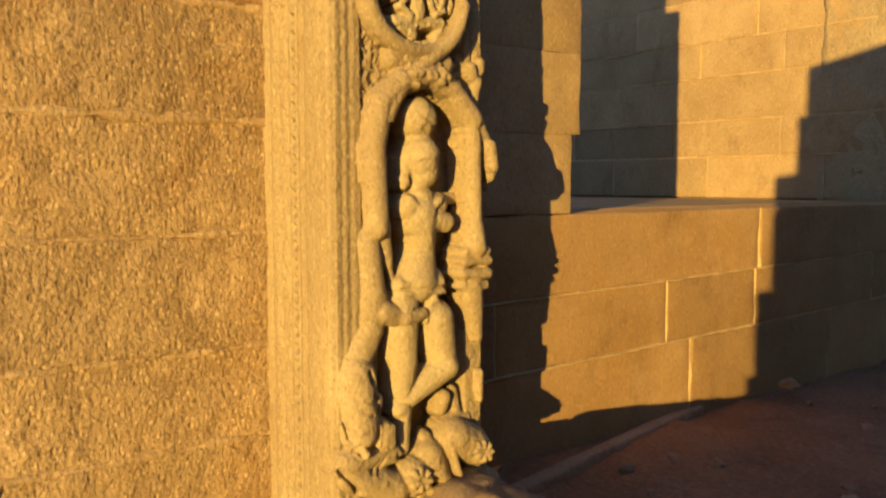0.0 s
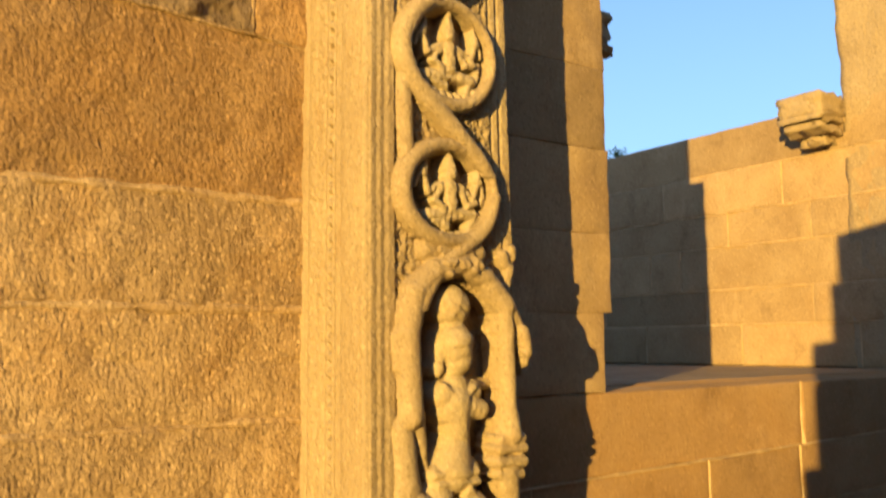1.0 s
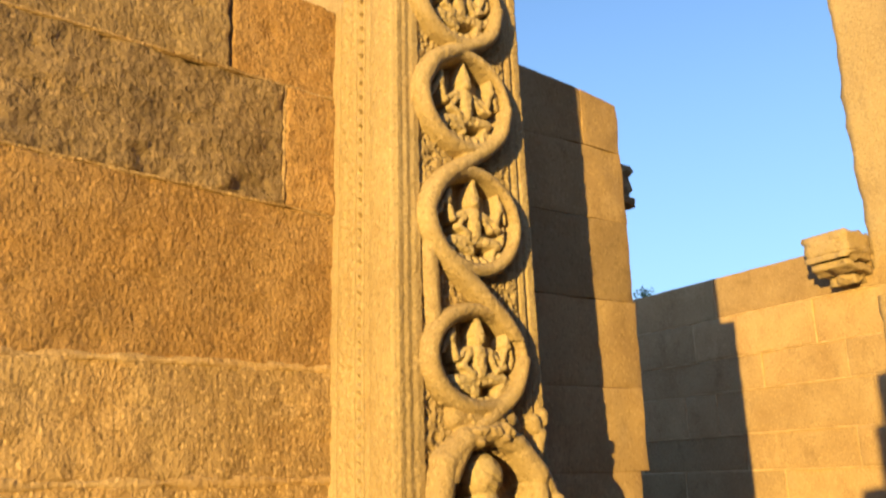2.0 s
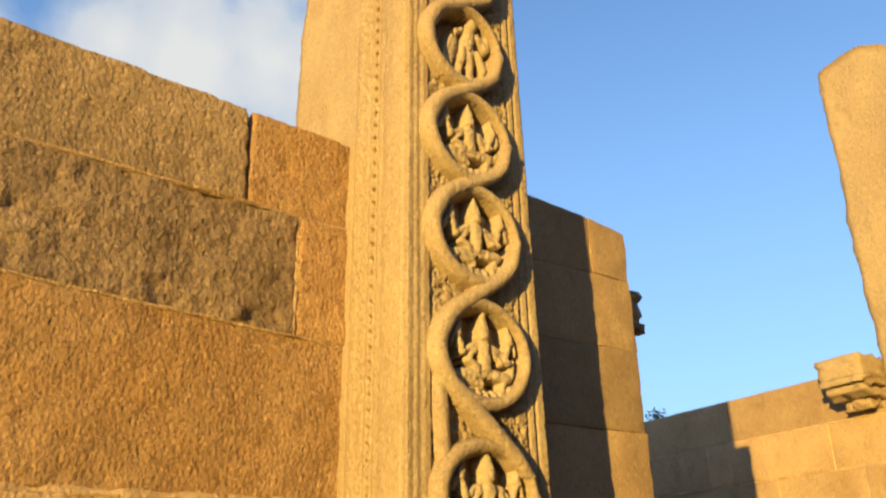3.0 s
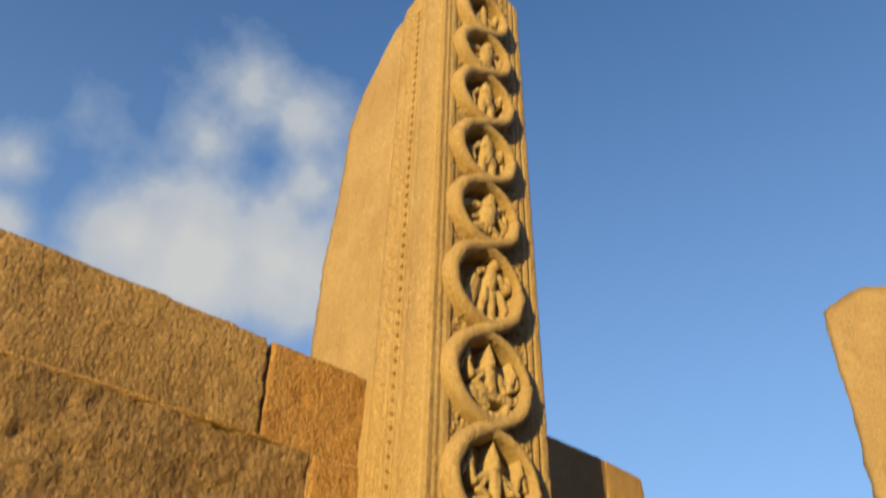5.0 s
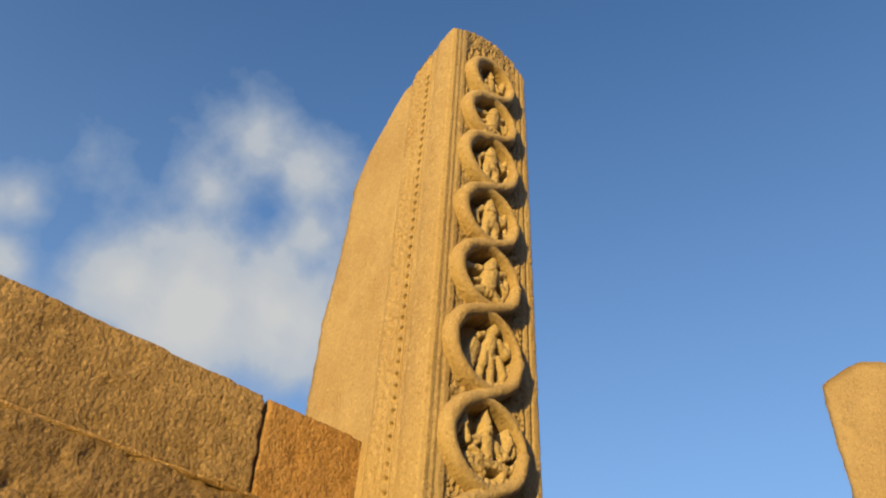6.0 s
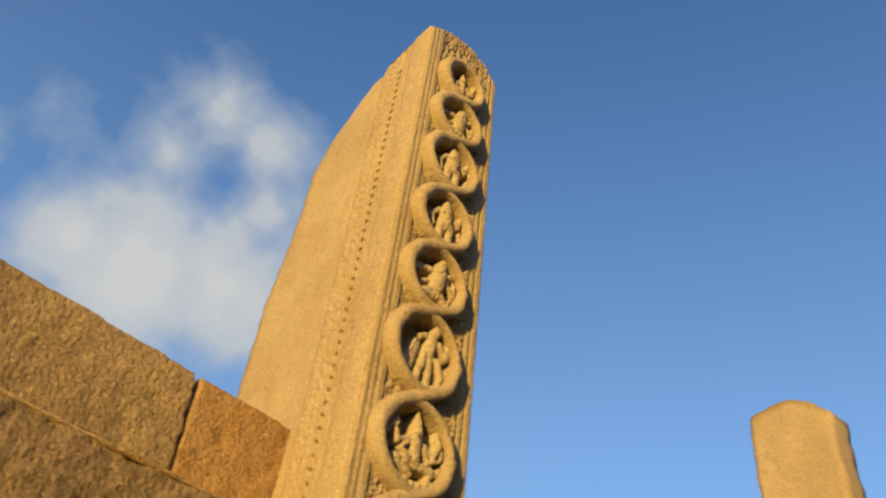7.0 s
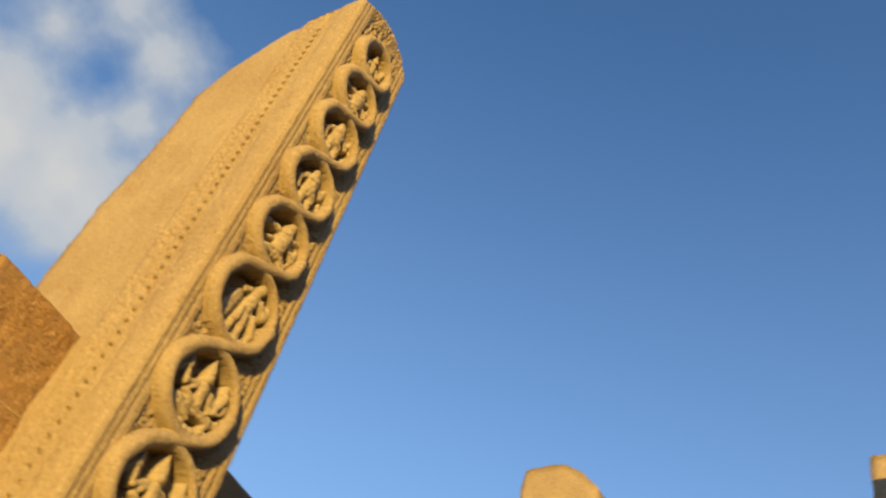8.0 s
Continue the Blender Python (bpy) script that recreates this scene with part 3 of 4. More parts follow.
for cu, cv, a, b in SPOTS:
    panel.sink(((panel.U - cu) / (a - TUBE * 0.9)) ** 2 + ((panel.V - cv) / (b - TUBE * 0.9)) ** 2 < 1, 0.0)
panel.sink((((panel.U - 0.612) + 0.30 * (panel.V - 2.07)) / 0.026) ** 2 + ((panel.V - 2.07) / 0.075) ** 2 < 1, 0.0)
low = panel.V < 1.33
arch = ((panel.U - 0.81) / 0.19) ** 2 + ((panel.V - 1.33) / 0.21) ** 2 < 1
panel.sink((low & (np.abs(panel.U - 0.825) < 0.20) & (panel.V > 0.20)) | arch, -0.055)
cut = np.clip((panel.V - (TOP - 0.015 - 0.01 * (PU - 0.43) / 0.64)) / 0.02, 0, 1)
panel.H = np.maximum(panel.H - 0.07 * cut, -0.06)
part("carved_panel", panel.mesh("carved_panel", lambda u, v, h: front(u, v + crest(u, v), h), jamb_stone, None, -0.11), jamb, "pale carved front with fine edge fillets")

# west border: rounded bead band, drilled row, leaf band
side = Relief(2.535, 2.985, -0.02, TOP - 0.005, 0.0075, 0.010)
SU = side.U
side.H += 0.012 * np.sqrt(np.clip(1 - ((SU - 2.625) / 0.085) ** 2, 0, 1))
for a, depth, wide in ((2.548, 0.008, 0.006), (2.785, -0.016, 0.014), (2.81, 0.004, 0.006), (2.835, -0.007, 0.005), (2.90, -0.006, 0.005), (2.965, -0.006, 0.005)):
    side.H += depth * np.exp(-((SU - a) / wide) ** 2)
side.rough(22, 0.003, 8)
curl = np.array([noise.fractal(Vector((u * 30, v * 24, 7.0)), 0.7, 2.0, 3) for u in side.u for v in side.v]).reshape(side.H.shape)
side.H += np.where((SU > 2.845) & (SU < 2.955), 0.008 * (0.4 - np.abs(curl) * 2).clip(-0.8, 0.5), 0)
side.rough(60, 0.0015, 3)
side.H = np.where((np.abs(SU - 2.785) < 0.024) & (side.V < TOP - 0.18), -0.035, side.H)
side.H *= np.clip((2.985 - SU) / 0.02, 0.2, 1)
part("side_border", side.mesh("side_border", lambda u, v, h: (WEST + 0.03 * max(0, v - 2) / 3.8 - h, min(u, float(np.interp(v, BACK_Z, BACK_Y)) - 0.04), v), jamb_stone, None, -0.04), jamb, "moulded border bands")


# a strip of drilled holes between two fine fillets, worn to different depths
drilled = Relief(2.757, 2.813, 0.0, TOP - 0.17, 0.0035, 0.010)
DU, DV = drilled.U - 2.785, drilled.V
drilled.H += 0.004 * np.exp(-((np.abs(DU) - 0.022) / 0.004) ** 2)
pitch = 0.061
cell_no = np.floor(DV / pitch)
off = (DV / pitch - cell_no - 0.5) * pitch
wear = 0.55 + 0.45 * np.sin(cell_no * 12.9898 + 4.0 * np.sin(cell_no * 0.37))
slot = (DU - 0.25 * off) ** 2 / 0.020 ** 2 + off ** 2 / (0.0135 + 0.20 * (DU + 0.018)) ** 2
drilled.H -= (0.028 + 0.012 * wear) * np.exp(-slot ** 3)
drilled.H -= 0.014 * np.exp(-((DU - 0.0235) / 0.003) ** 2)
drilled.rough(70, 0.0018, 12)
part("drilled_band", drilled.mesh("drilled_band", lambda u, v, h: (WEST - 0.004 + 0.03 * max(0, v - 2) / 3.8 - h, u, v), jamb_stone, None, -0.03), jamb, "row of small drilled holes")


def deity(r, cu, cv, s, kind, seed):
    """A small plain relief figure with a pointed crown, by its stance."""
    rnd = random.Random(seed)
    d = 0.012 if seed < 7 else 0.0
    S = lambda a, b, c, e, p, q, dd=0.058, sw=0.85: r.stroke(cu + a * s, cv + b * s, cu + c * s, cv + e * s, p * s, q * s, d + dd, sw, 0.002)
    for q in range(3):
        w = rnd.uniform(0.10, 0.122)
        ang = rnd.uniform(-0.9, 0.4)
        S(w * math.cos(ang), w * math.sin(ang), 1.02 * w * math.cos(ang + 0.25), 1.02 * w * math.sin(ang + 0.25), 0.012, 0.009, 0.05)
    for q in range(-3, 4):
        S(0.028 * q, -0.128 + 0.003 * q * q, 0.028 * q + 0.006, -0.135 + 0.003 * q * q, 0.016, 0.014, 0.05)
    if kind == "seated":
        j = lambda w=0.008: rnd.uniform(-w, w)
        S(-0.008, 0.066, -0.010 + j(0.004), 0.128, 0.021, 0.005, 0.062)
        S(-0.008, 0.046, -0.008, 0.052, 0.019, 0.018, 0.068)
        S(-0.008, 0.018, -0.002, -0.040, 0.025, 0.019)
        S(-0.044, 0.016, 0.030, 0.016, 0.013, 0.013)
        for sx, lift in ((-1, j()), (1, j())):
            x = -0.006
            # raised hand with an upright attribute
            S(x + sx * 0.040, 0.016, x + sx * 0.076, -0.010 + lift, 0.011, 0.011)
            S(x + sx * 0.076, -0.010 + lift, x + sx * 0.092, 0.036 + lift, 0.011, 0.010, 0.064)
            S(x + sx * 0.094, 0.042 + lift, x + sx * (0.086 + j()), 0.084 + lift, 0.015, 0.005, 0.064)
            S(x + sx * 0.108, 0.030 + lift, x + sx * 0.116, 0.004 + lift, 0.009, 0.006, 0.058)
            # lower arm bent to the lap
            S(x + sx * 0.034, 0.004, x + sx * 0.058, -0.030 + lift, 0.010, 0.010, 0.062)
            S(x + sx * 0.058, -0.030 + lift, x + sx * (0.026 if sx < 0 else 0.084), -0.044 if sx < 0 else -0.022, 0.010, 0.010, 0.066)
        S(-0.002, -0.060, -0.080, -0.066 + j(), 0.021, 0.019, 0.050)
        S(-0.080, -0.070, -0.012, -0.094, 0.017, 0.014, 0.050)
        S(0.004, -0.058, 0.074, -0.060 + j(), 0.019, 0.018, 0.050)
        S(0.074, -0.062, 0.058, -0.104, 0.014, 0.012, 0.050)
        for q in range(7):
            S(-0.078 + 0.026 * q, -0.116 + 0.0012 * (q - 3) ** 2, -0.076 + 0.026 * q, -0.124 + 0.0012 * (q - 3) ** 2, 0.012, 0.009, 0.046)
    elif kind == "standing":
        sway = rnd.uniform(-0.015, 0.015)
        S(-0.025, -0.13, -0.022 + sway, -0.02, 0.018, 0.026)
        S(0.03, -0.13, 0.022 + sway, -0.02, 0.018, 0.026)
        S(sway, -0.02, 0, 0.05, 0.032, 0.04)
        S(0, 0.083, 0, 0.09, 0.026, 0.024, 0.065)
        S(0, 0.105, 0, 0.145, 0.022, 0.008, 0.062)
        S(-0.04, 0.055, -0.075, 0.01, 0.016, 0.014)
        S(0.04, 0.055, 0.08, 0.02, 0.016, 0.014)
        S(-0.075, 0.01, -0.06, -0.04, 0.014, 0.012)
        S(0.08, 0.02, 0.095, 0.08, 0.014, 0.012)
        S(-0.09, -0.14, 0.09, -0.14, 0.02, 0.02, 0.03)
    elif kind == "leaning":
        S(-0.075, -0.12, -0.040, 0.03, 0.022, 0.030, 0.030)
        S(-0.085, -0.06, -0.050, 0.04, 0.010, 0.012, 0.050)
        S(-0.026, -0.13, 0.010, 0.03, 0.014, 0.020, 0.046)
        S(0.030, -0.13, 0.030, 0.03, 0.014, 0.020, 0.046)
        S(0.020, 0.02, 0.028, 0.075, 0.026, 0.028, 0.046)
        S(-0.030, 0.07, -0.006, 0.085, 0.014, 0.014, 0.050)
        S(0.035, 0.11, 0.04, 0.125, 0.024, 0.018, 0.065)
        S(0.06, 0.07, 0.10, 0.03, 0.016, 0.014)
        S(0.10, 0.03, 0.105, 0.09, 0.015, 0.012)
        S(0.06, 0.0, 0.085, -0.06, 0.014, 0.014)
        S(-0.08, -0.145, 0.07, -0.145, 0.02, 0.018, 0.03)
    else:
        S(0, -0.06, 0.01, 0.04, 0.034, 0.042)
        S(0.015, 0.08, 0.02, 0.085, 0.029, 0.026, 0.065)
        S(0.022, 0.10, 0.03, 0.14, 0.024, 0.009, 0.062)
        S(-0.02, -0.06, -0.075, -0.085, 0.026, 0.02)
        S(-0.075, -0.085, -0.04, -0.14, 0.02, 0.016)
        S(0.02, -0.06, 0.07, -0.10, 0.026, 0.02)
        S(0.07, -0.10, 0.055, -0.15, 0.018, 0.015)
        S(-0.04, 0.045, -0.10, 0.03, 0.018, 0.015)
        S(-0.10, 0.03, -0.115, 0.02, 0.02, 0.016)
        S(0.045, 0.045, 0.085, 0.075, 0.017, 0.014)
        S(0.05, 0.02, 0.095, -0.02, 0.016, 0.013)
        S(0.095, -0.02, 0.10, 0.03, 0.014, 0.012)
        S(-0.03, -0.01, -0.07, -0.03, 0.014, 0.012)


KINDS = ["seated", "seated", "seated", "seated", "leaning", "dancing", "standing", "standing", "dancing", "seated"]
for i, (cu, cv, a, b) in enumerate(SPOTS):
    r = Relief(cu - a - 0.06, cu + a + 0.04, cv - b - 0.22, cv + b + 0.03, 0.0055, 0.0)
    r.ring(cu, cv, a - TUBE, b - TUBE, TUBE, 0.074, swell=1.4, swing=0.28, heavy=190)
    r.ring(cu + 0.012, cv - 0.012, a - TUBE * 1.75, b - TUBE * 1.7, 0.011, 0.080, 170, 300)
    # the stem that swings over into the ring below
    own = lambda deg: (cu + (a - TUBE) * math.cos(radians(deg)), cv + (b - TUBE) * math.sin(radians(deg)))
    lu, lv, la, lb = SPOTS[i - 1] if i else (0.83, 1.36, 0.245, 0.275)
    under = lambda deg: (lu + (la - TUBE) * math.cos(radians(deg)), lv + (lb - TUBE) * math.sin(radians(deg)))
    between = ((cu + lu) / 2, (cv - b + lv + lb) / 2)
    if i == 1:
        r.creeper([own(185), own(222), between, under(52), under(20)], [0.034, 0.038, 0.040, 0.034, 0.026], 0.082)
        r.creeper([own(200), (cu - a * 0.80, between[1] + 0.03), under(150), under(172)], [0.026, 0.034, 0.030, 0.020], 0.066)
    else:
        r.creeper([own(0), own(-42), between, under(132), under(165)], [0.026, 0.030, 0.033, 0.037, 0.037], 0.082, 1.2)
    for q in range(10):
        rnd = random.Random(10 * i + q)
        uu, vv = cu - a * rnd.uniform(0.55, 1.02), cv - b * rnd.uniform(0.75, 1.05)
        r.stroke(uu, vv, uu + rnd.uniform(-0.02, 0.02), vv + rnd.uniform(-0.025, 0.025), 0.009, 0.005, 0.050, 1.0)
    if i == 0:
        # tuft of leaves where ring and arch meet
        for q in range(26):
            rnd = random.Random(70 + q)
            uu, vv = cu + rnd.uniform(-0.07, 0.10), cv - b + rnd.uniform(-0.055, 0.03)
            r.stroke(uu, vv, uu + rnd.uniform(-0.012, 0.012), vv - rnd.uniform(0.005, 0.02), 0.014, 0.007, 0.095, 1.0, 0.002)
    r.rough(9, 0.0025, i * 2.0 + 40)
    r.rough(55, 0.0022, i * 2.0)
    ring = part("roundel", r.mesh("roundel", front, jamb_stone, 0.045), jamb, "raised creeper ring round a small figure")
    f = Relief(cu - a + TUBE * 1.2, cu + a - TUBE, cv - b + TUBE, cv + b - TUBE, 0.0045, -0.02)
    deity(f, cu + 0.018, cv + 0.006, 1.30 * a / 0.235, KINDS[i], i + 3)
    m = 1.30 * a / 0.235
    for v0, reach, r0, depth in ((0.038, 0.02, 0.005, 0.008), (-0.058, 0.022, 0.005, 0.008)):
        f.groove(cu + 0.016 - reach * m, cv + v0 * m, cu + 0.016 + reach * m, cv + v0 * m, r0 * m, depth)
    f.groove(cu + 0.016, cv - 0.07 * m, cu + 0.016, cv - 0.10 * m, 0.005 * m, 0.012)
    f.rough(60, 0.005, i * 3.0)
    part("relief_figure", f.mesh("relief_figure", front, figure_stone, 0.004), ring, "small plain crowned relief figure")

framed = lambda u, v, h: (u + 0.026 + 0.017 * (u - 0.75), FACE - h, 1.231 + 1.0166 * (v - 1.231))

# the framed lower part: arch of creeper stems
stem = Relief(0.44, 1.13, -0.01, 1.72, 0.0055, -0.02)
stem.stroke(0.583, 1.082, 0.567, 1.355, 0.045, 0.049, 0.074, 1.15)
stem.stroke(0.567, 1.355, 0.597, 1.496, 0.049, 0.049, 0.074, 1.15)
stem.stroke(0.597, 1.496, 0.680, 1.571, 0.049, 0.047, 0.074, 1.15)
stem.stroke(0.680, 1.571, 0.794, 1.602, 0.047, 0.045, 0.074, 1.15)
stem.stroke(0.794, 1.602, 0.900, 1.557, 0.045, 0.042, 0.074, 1.15)
stem.stroke(0.900, 1.557, 0.989, 1.456, 0.042, 0.047, 0.074, 1.15)
stem.stroke(0.989, 1.456, 1.000, 1.277, 0.040, 0.033, 0.074, 1.15)
stem.stroke(1.000, 1.277, 1.005, 1.065, 0.033, 0.033, 0.074, 1.15)
stem.stroke(1.005, 1.065, 1.005, 0.998, 0.040, 0.049, 0.074, 1.15)
stem.stroke(0.999, 0.854, 1.036, 0.659, 0.056, 0.023, 0.060, 0.90)
stem.stroke(0.957, 0.983, 1.052, 0.982, 0.021, 0.021, 0.090, 1.00)
stem.stroke(0.946, 0.950, 1.057, 0.947, 0.021, 0.021, 0.094, 1.00)
stem.stroke(0.941, 0.905, 1.057, 0.900, 0.023, 0.023, 0.090, 1.00)
stem.stroke(0.951, 0.862, 1.052, 0.856, 0.021, 0.021, 0.080, 1.00)
stem.stroke(1.017, 1.436, 1.066, 1.372, 0.039, 0.026, 0.070, 1.10)
stem.stroke(1.064, 1.362, 1.078, 1.290, 0.027, 0.026, 0.095, 1.10)
stem.stroke(1.078, 1.290, 1.082, 1.250, 0.026, 0.015, 0.085, 1.10)
stem.stroke(1.082, 1.250, 1.084, 1.205, 0.015, 0.004, 0.055, 1.10)
stem.stroke(0.607, 1.082, 0.662, 0.892, 0.046, 0.009, 0.050, 1.00)
stem.stroke(0.557, 1.045, 0.577, 0.850, 0.051, 0.056, 0.045, 1.00)
stem.stroke(0.577, 0.850, 0.566, 0.735, 0.060, 0.056, 0.045, 1.00)
stem.stroke(0.566, 0.735, 0.518, 0.645, 0.056, 0.060, 0.045, 1.00)
stem.stroke(0.607, 0.793, 0.692, 0.768, 0.046, 0.039, 0.070, 1.00)
stem.stroke(0.692, 0.768, 0.770, 0.776, 0.035, 0.023, 0.085, 1.00)
stem.stroke(1.004, 1.641, 1.015, 1.617, 0.030, 0.026, 0.050, 1.00)
stem.stroke(1.036, 1.597, 1.020, 1.521, 0.026, 0.021, 0.050, 1.00)
stem.stroke(1.052, 1.666, 1.052, 1.640, 0.023, 0.021, 0.050, 1.00)
stem.stroke(0.551, 1.460, 0.544, 1.383, 0.019, 0.021, 0.080, 1.00)
stem.stroke(0.526, 1.350, 0.535, 1.242, 0.019, 0.019, 0.080, 1.00)
stem.stroke(0.657, 1.652, 0.875, 1.644, 0.051, 0.046, 0.050, 1.00)
stem.stroke(1.052, 0.518, 1.054, 0.421, 0.021, 0.016, 0.050, 1.00)
stem.stroke(0.925, 0.735, 1.031, 0.638, 0.009, 0.007, 0.000, 1.00)
for q in range(16):
    rnd = random.Random(q)
    ang = math.pi * rnd.uniform(0.38, 0.62)
    far = rnd.uniform(0.9, 1.06)
    stem.stroke(0.79 + far * 0.22 * math.cos(ang), 1.34 + far * 0.26 * math.sin(ang), 0.79 + far * 0.225 * math.cos(ang + 0.05), 1.34 + far * 0.27 * math.sin(ang + 0.05), 0.013, 0.008, 0.126, 1.0, 0.002)
stem.rough(30, 0.0022, 4)
part("creeper_arch", stem.mesh("creeper_arch", framed, jamb_stone, 0.02), jamb, "thick creeper stems forming an arch")

lady = Relief(0.60, 1.02, 0.22, 1.53, 0.005, -0.09)
L = lady.stroke
L(0.770, 1.455, 0.775, 1.453, 0.079, 0.076, 0.030, 1.15)
L(0.775, 1.398, 0.778, 1.374, 0.055, 0.058, 0.030, 1.10)
L(0.778, 1.322, 0.792, 1.267, 0.076, 0.060, 0.040, 1.25)
L(0.839, 1.302, 0.844, 1.277, 0.031, 0.026, 0.030, 1.20)
L(0.709, 1.241, 0.711, 1.225, 0.026, 0.024, 0.050, 1.20)
L(0.725, 1.307, 0.720, 1.277, 0.034, 0.029, 0.045, 1.10)
L(0.814, 1.277, 0.824, 1.252, 0.016, 0.014, 0.074, 1.00)
L(0.782, 1.212, 0.787, 1.171, 0.052, 0.058, 0.030, 1.10)
L(0.732, 1.145, 0.859, 1.154, 0.058, 0.047, 0.030, 1.15)
L(0.761, 1.099, 0.839, 1.105, 0.066, 0.058, 0.030, 1.10)
L(0.780, 1.119, 0.794, 0.993, 0.076, 0.055, 0.025, 1.15)
L(0.844, 1.105, 0.885, 1.091, 0.039, 0.039, 0.050, 1.20)
L(0.785, 1.099, 0.794, 1.094, 0.039, 0.037, 0.060, 1.20)
L(0.794, 0.993, 0.768, 0.893, 0.058, 0.092, 0.025, 1.05)
L(0.737, 0.871, 0.829, 0.872, 0.071, 0.066, 0.025, 1.10)
L(0.699, 0.789, 0.709, 0.598, 0.081, 0.066, 0.020, 1.15)
L(0.709, 0.598, 0.704, 0.440, 0.066, 0.045, 0.020, 1.15)
L(0.709, 0.439, 0.704, 0.300, 0.039, 0.034, 0.030, 1.20)
L(0.849, 0.743, 0.885, 0.574, 0.076, 0.060, 0.030, 1.20)
L(0.885, 0.570, 0.718, 0.467, 0.058, 0.034, 0.045, 1.20)
L(0.718, 0.467, 0.685, 0.439, 0.031, 0.029, 0.050, 1.10)
L(0.865, 1.170, 0.957, 1.176, 0.029, 0.024, 0.000, 1.00)
L(0.685, 0.880, 0.723, 0.787, 0.034, 0.039, 0.060, 1.00)
L(0.718, 1.177, 0.780, 1.119, 0.013, 0.013, 0.085, 1.00)
L(0.780, 1.119, 0.844, 1.170, 0.013, 0.013, 0.085, 1.00)
L(0.787, 1.115, 0.799, 1.033, 0.010, 0.010, 0.090, 1.00)
L(0.680, 0.884, 0.849, 0.883, 0.016, 0.016, 0.085, 1.00)
L(0.685, 0.850, 0.854, 0.849, 0.013, 0.013, 0.090, 1.00)
L(0.817, 0.832, 0.780, 0.750, 0.012, 0.013, 0.085, 1.00)
L(0.817, 0.832, 0.802, 0.742, 0.012, 0.013, 0.085, 1.00)
L(0.817, 0.832, 0.824, 0.733, 0.012, 0.013, 0.085, 1.00)
L(0.817, 0.832, 0.847, 0.737, 0.012, 0.013, 0.085, 1.00)
L(0.817, 0.832, 0.870, 0.741, 0.012, 0.013, 0.085, 1.00)
L(0.817, 0.832, 0.892, 0.745, 0.012, 0.013, 0.085, 1.00)
lady.groove(0.763, 0.752, 0.763, 0.570, 0.0069, 0.030)
lady.groove(0.732, 1.353, 0.849, 1.363, 0.0069, 0.005)
lady.groove(0.718, 1.211, 0.837, 1.209, 0.0069, 0.012)
lady.groove(0.680, 0.866, 0.862, 0.861, 0.0046, 0.010)
lady.groove(0.716, 0.797, 0.854, 0.804, 0.0046, 0.010)
lady.groove(0.780, 1.277, 0.804, 1.273, 0.0046, 0.003)
lady.groove(0.747, 1.309, 0.770, 1.305, 0.0057, 0.004)
lady.groove(0.804, 1.310, 0.824, 1.308, 0.0057, 0.004)
lady.groove(0.775, 1.232, 0.804, 1.230, 0.0046, 0.003)
lady.groove(0.657, 0.487, 0.728, 0.451, 0.0057, 0.012)
lady.groove(0.770, 0.994, 0.804, 0.988, 0.0046, 0.006)
lady.groove(0.740, 1.468, 0.812, 1.424, 0.0037, 0.006)
lady.groove(0.728, 1.437, 0.787, 1.403, 0.0037, 0.006)
lady.rough(45, 0.0018, 6)
part("relief_figure", lady.mesh("relief_figure", framed, figure_stone, -0.04), jamb, "tall plain standing relief figure under the arch")

beast = Relief(0.40, 1.16, -0.01, 0.74, 0.0055, -0.02)
B = beast.stroke
B(0.504, 0.612, 0.518, 0.602, 0.060, 0.056, 0.050, 1.20)
B(0.504, 0.574, 0.513, 0.396, 0.079, 0.077, 0.045, 1.15)
B(0.535, 0.592, 0.537, 0.580, 0.014, 0.014, 0.115, 1.20)
B(0.438, 0.520, 0.469, 0.363, 0.016, 0.014, 0.070, 1.10)
B(0.456, 0.435, 0.489, 0.343, 0.021, 0.019, 0.080, 1.10)
B(0.496, 0.338, 0.511, 0.330, 0.021, 0.019, 0.110, 1.10)
B(0.467, 0.300, 0.657, 0.290, 0.056, 0.035, 0.055, 1.10)
B(0.482, 0.250, 0.657, 0.167, 0.060, 0.065, 0.045, 1.10)
B(0.607, 0.375, 0.605, 0.356, 0.049, 0.046, 0.060, 1.15)
B(0.423, 0.274, 0.511, 0.186, 0.014, 0.012, 0.075, 1.00)
B(0.577, 0.501, 0.566, 0.415, 0.023, 0.019, 0.080, 1.10)
B(0.737, 0.197, 0.740, 0.188, 0.070, 0.070, 0.060, 0.90)
B(0.812, 0.247, 0.854, 0.146, 0.070, 0.065, 0.035, 1.10)
B(0.925, 0.293, 1.009, 0.255, 0.084, 0.079, 0.030, 1.15)
B(1.025, 0.243, 1.028, 0.234, 0.060, 0.058, 0.070, 0.90)
B(0.875, 0.297, 0.920, 0.174, 0.012, 0.012, 0.105, 1.00)
B(0.812, 0.308, 0.799, 0.260, 0.032, 0.046, 0.030, 1.00)
B(0.900, 0.447, 0.882, 0.405, 0.030, 0.026, 0.030, 1.10)
B(0.925, 0.360, 1.004, 0.356, 0.032, 0.028, 0.020, 1.00)
B(0.951, 0.460, 0.957, 0.375, 0.023, 0.037, 0.010, 1.00)
B(0.957, 0.123, 1.106, 0.104, 0.051, 0.037, 0.050, 1.10)
B(1.031, 0.064, 1.133, 0.074, 0.042, 0.028, 0.050, 1.10)
B(0.912, 0.096, 0.965, 0.075, 0.042, 0.042, 0.040, 1.00)
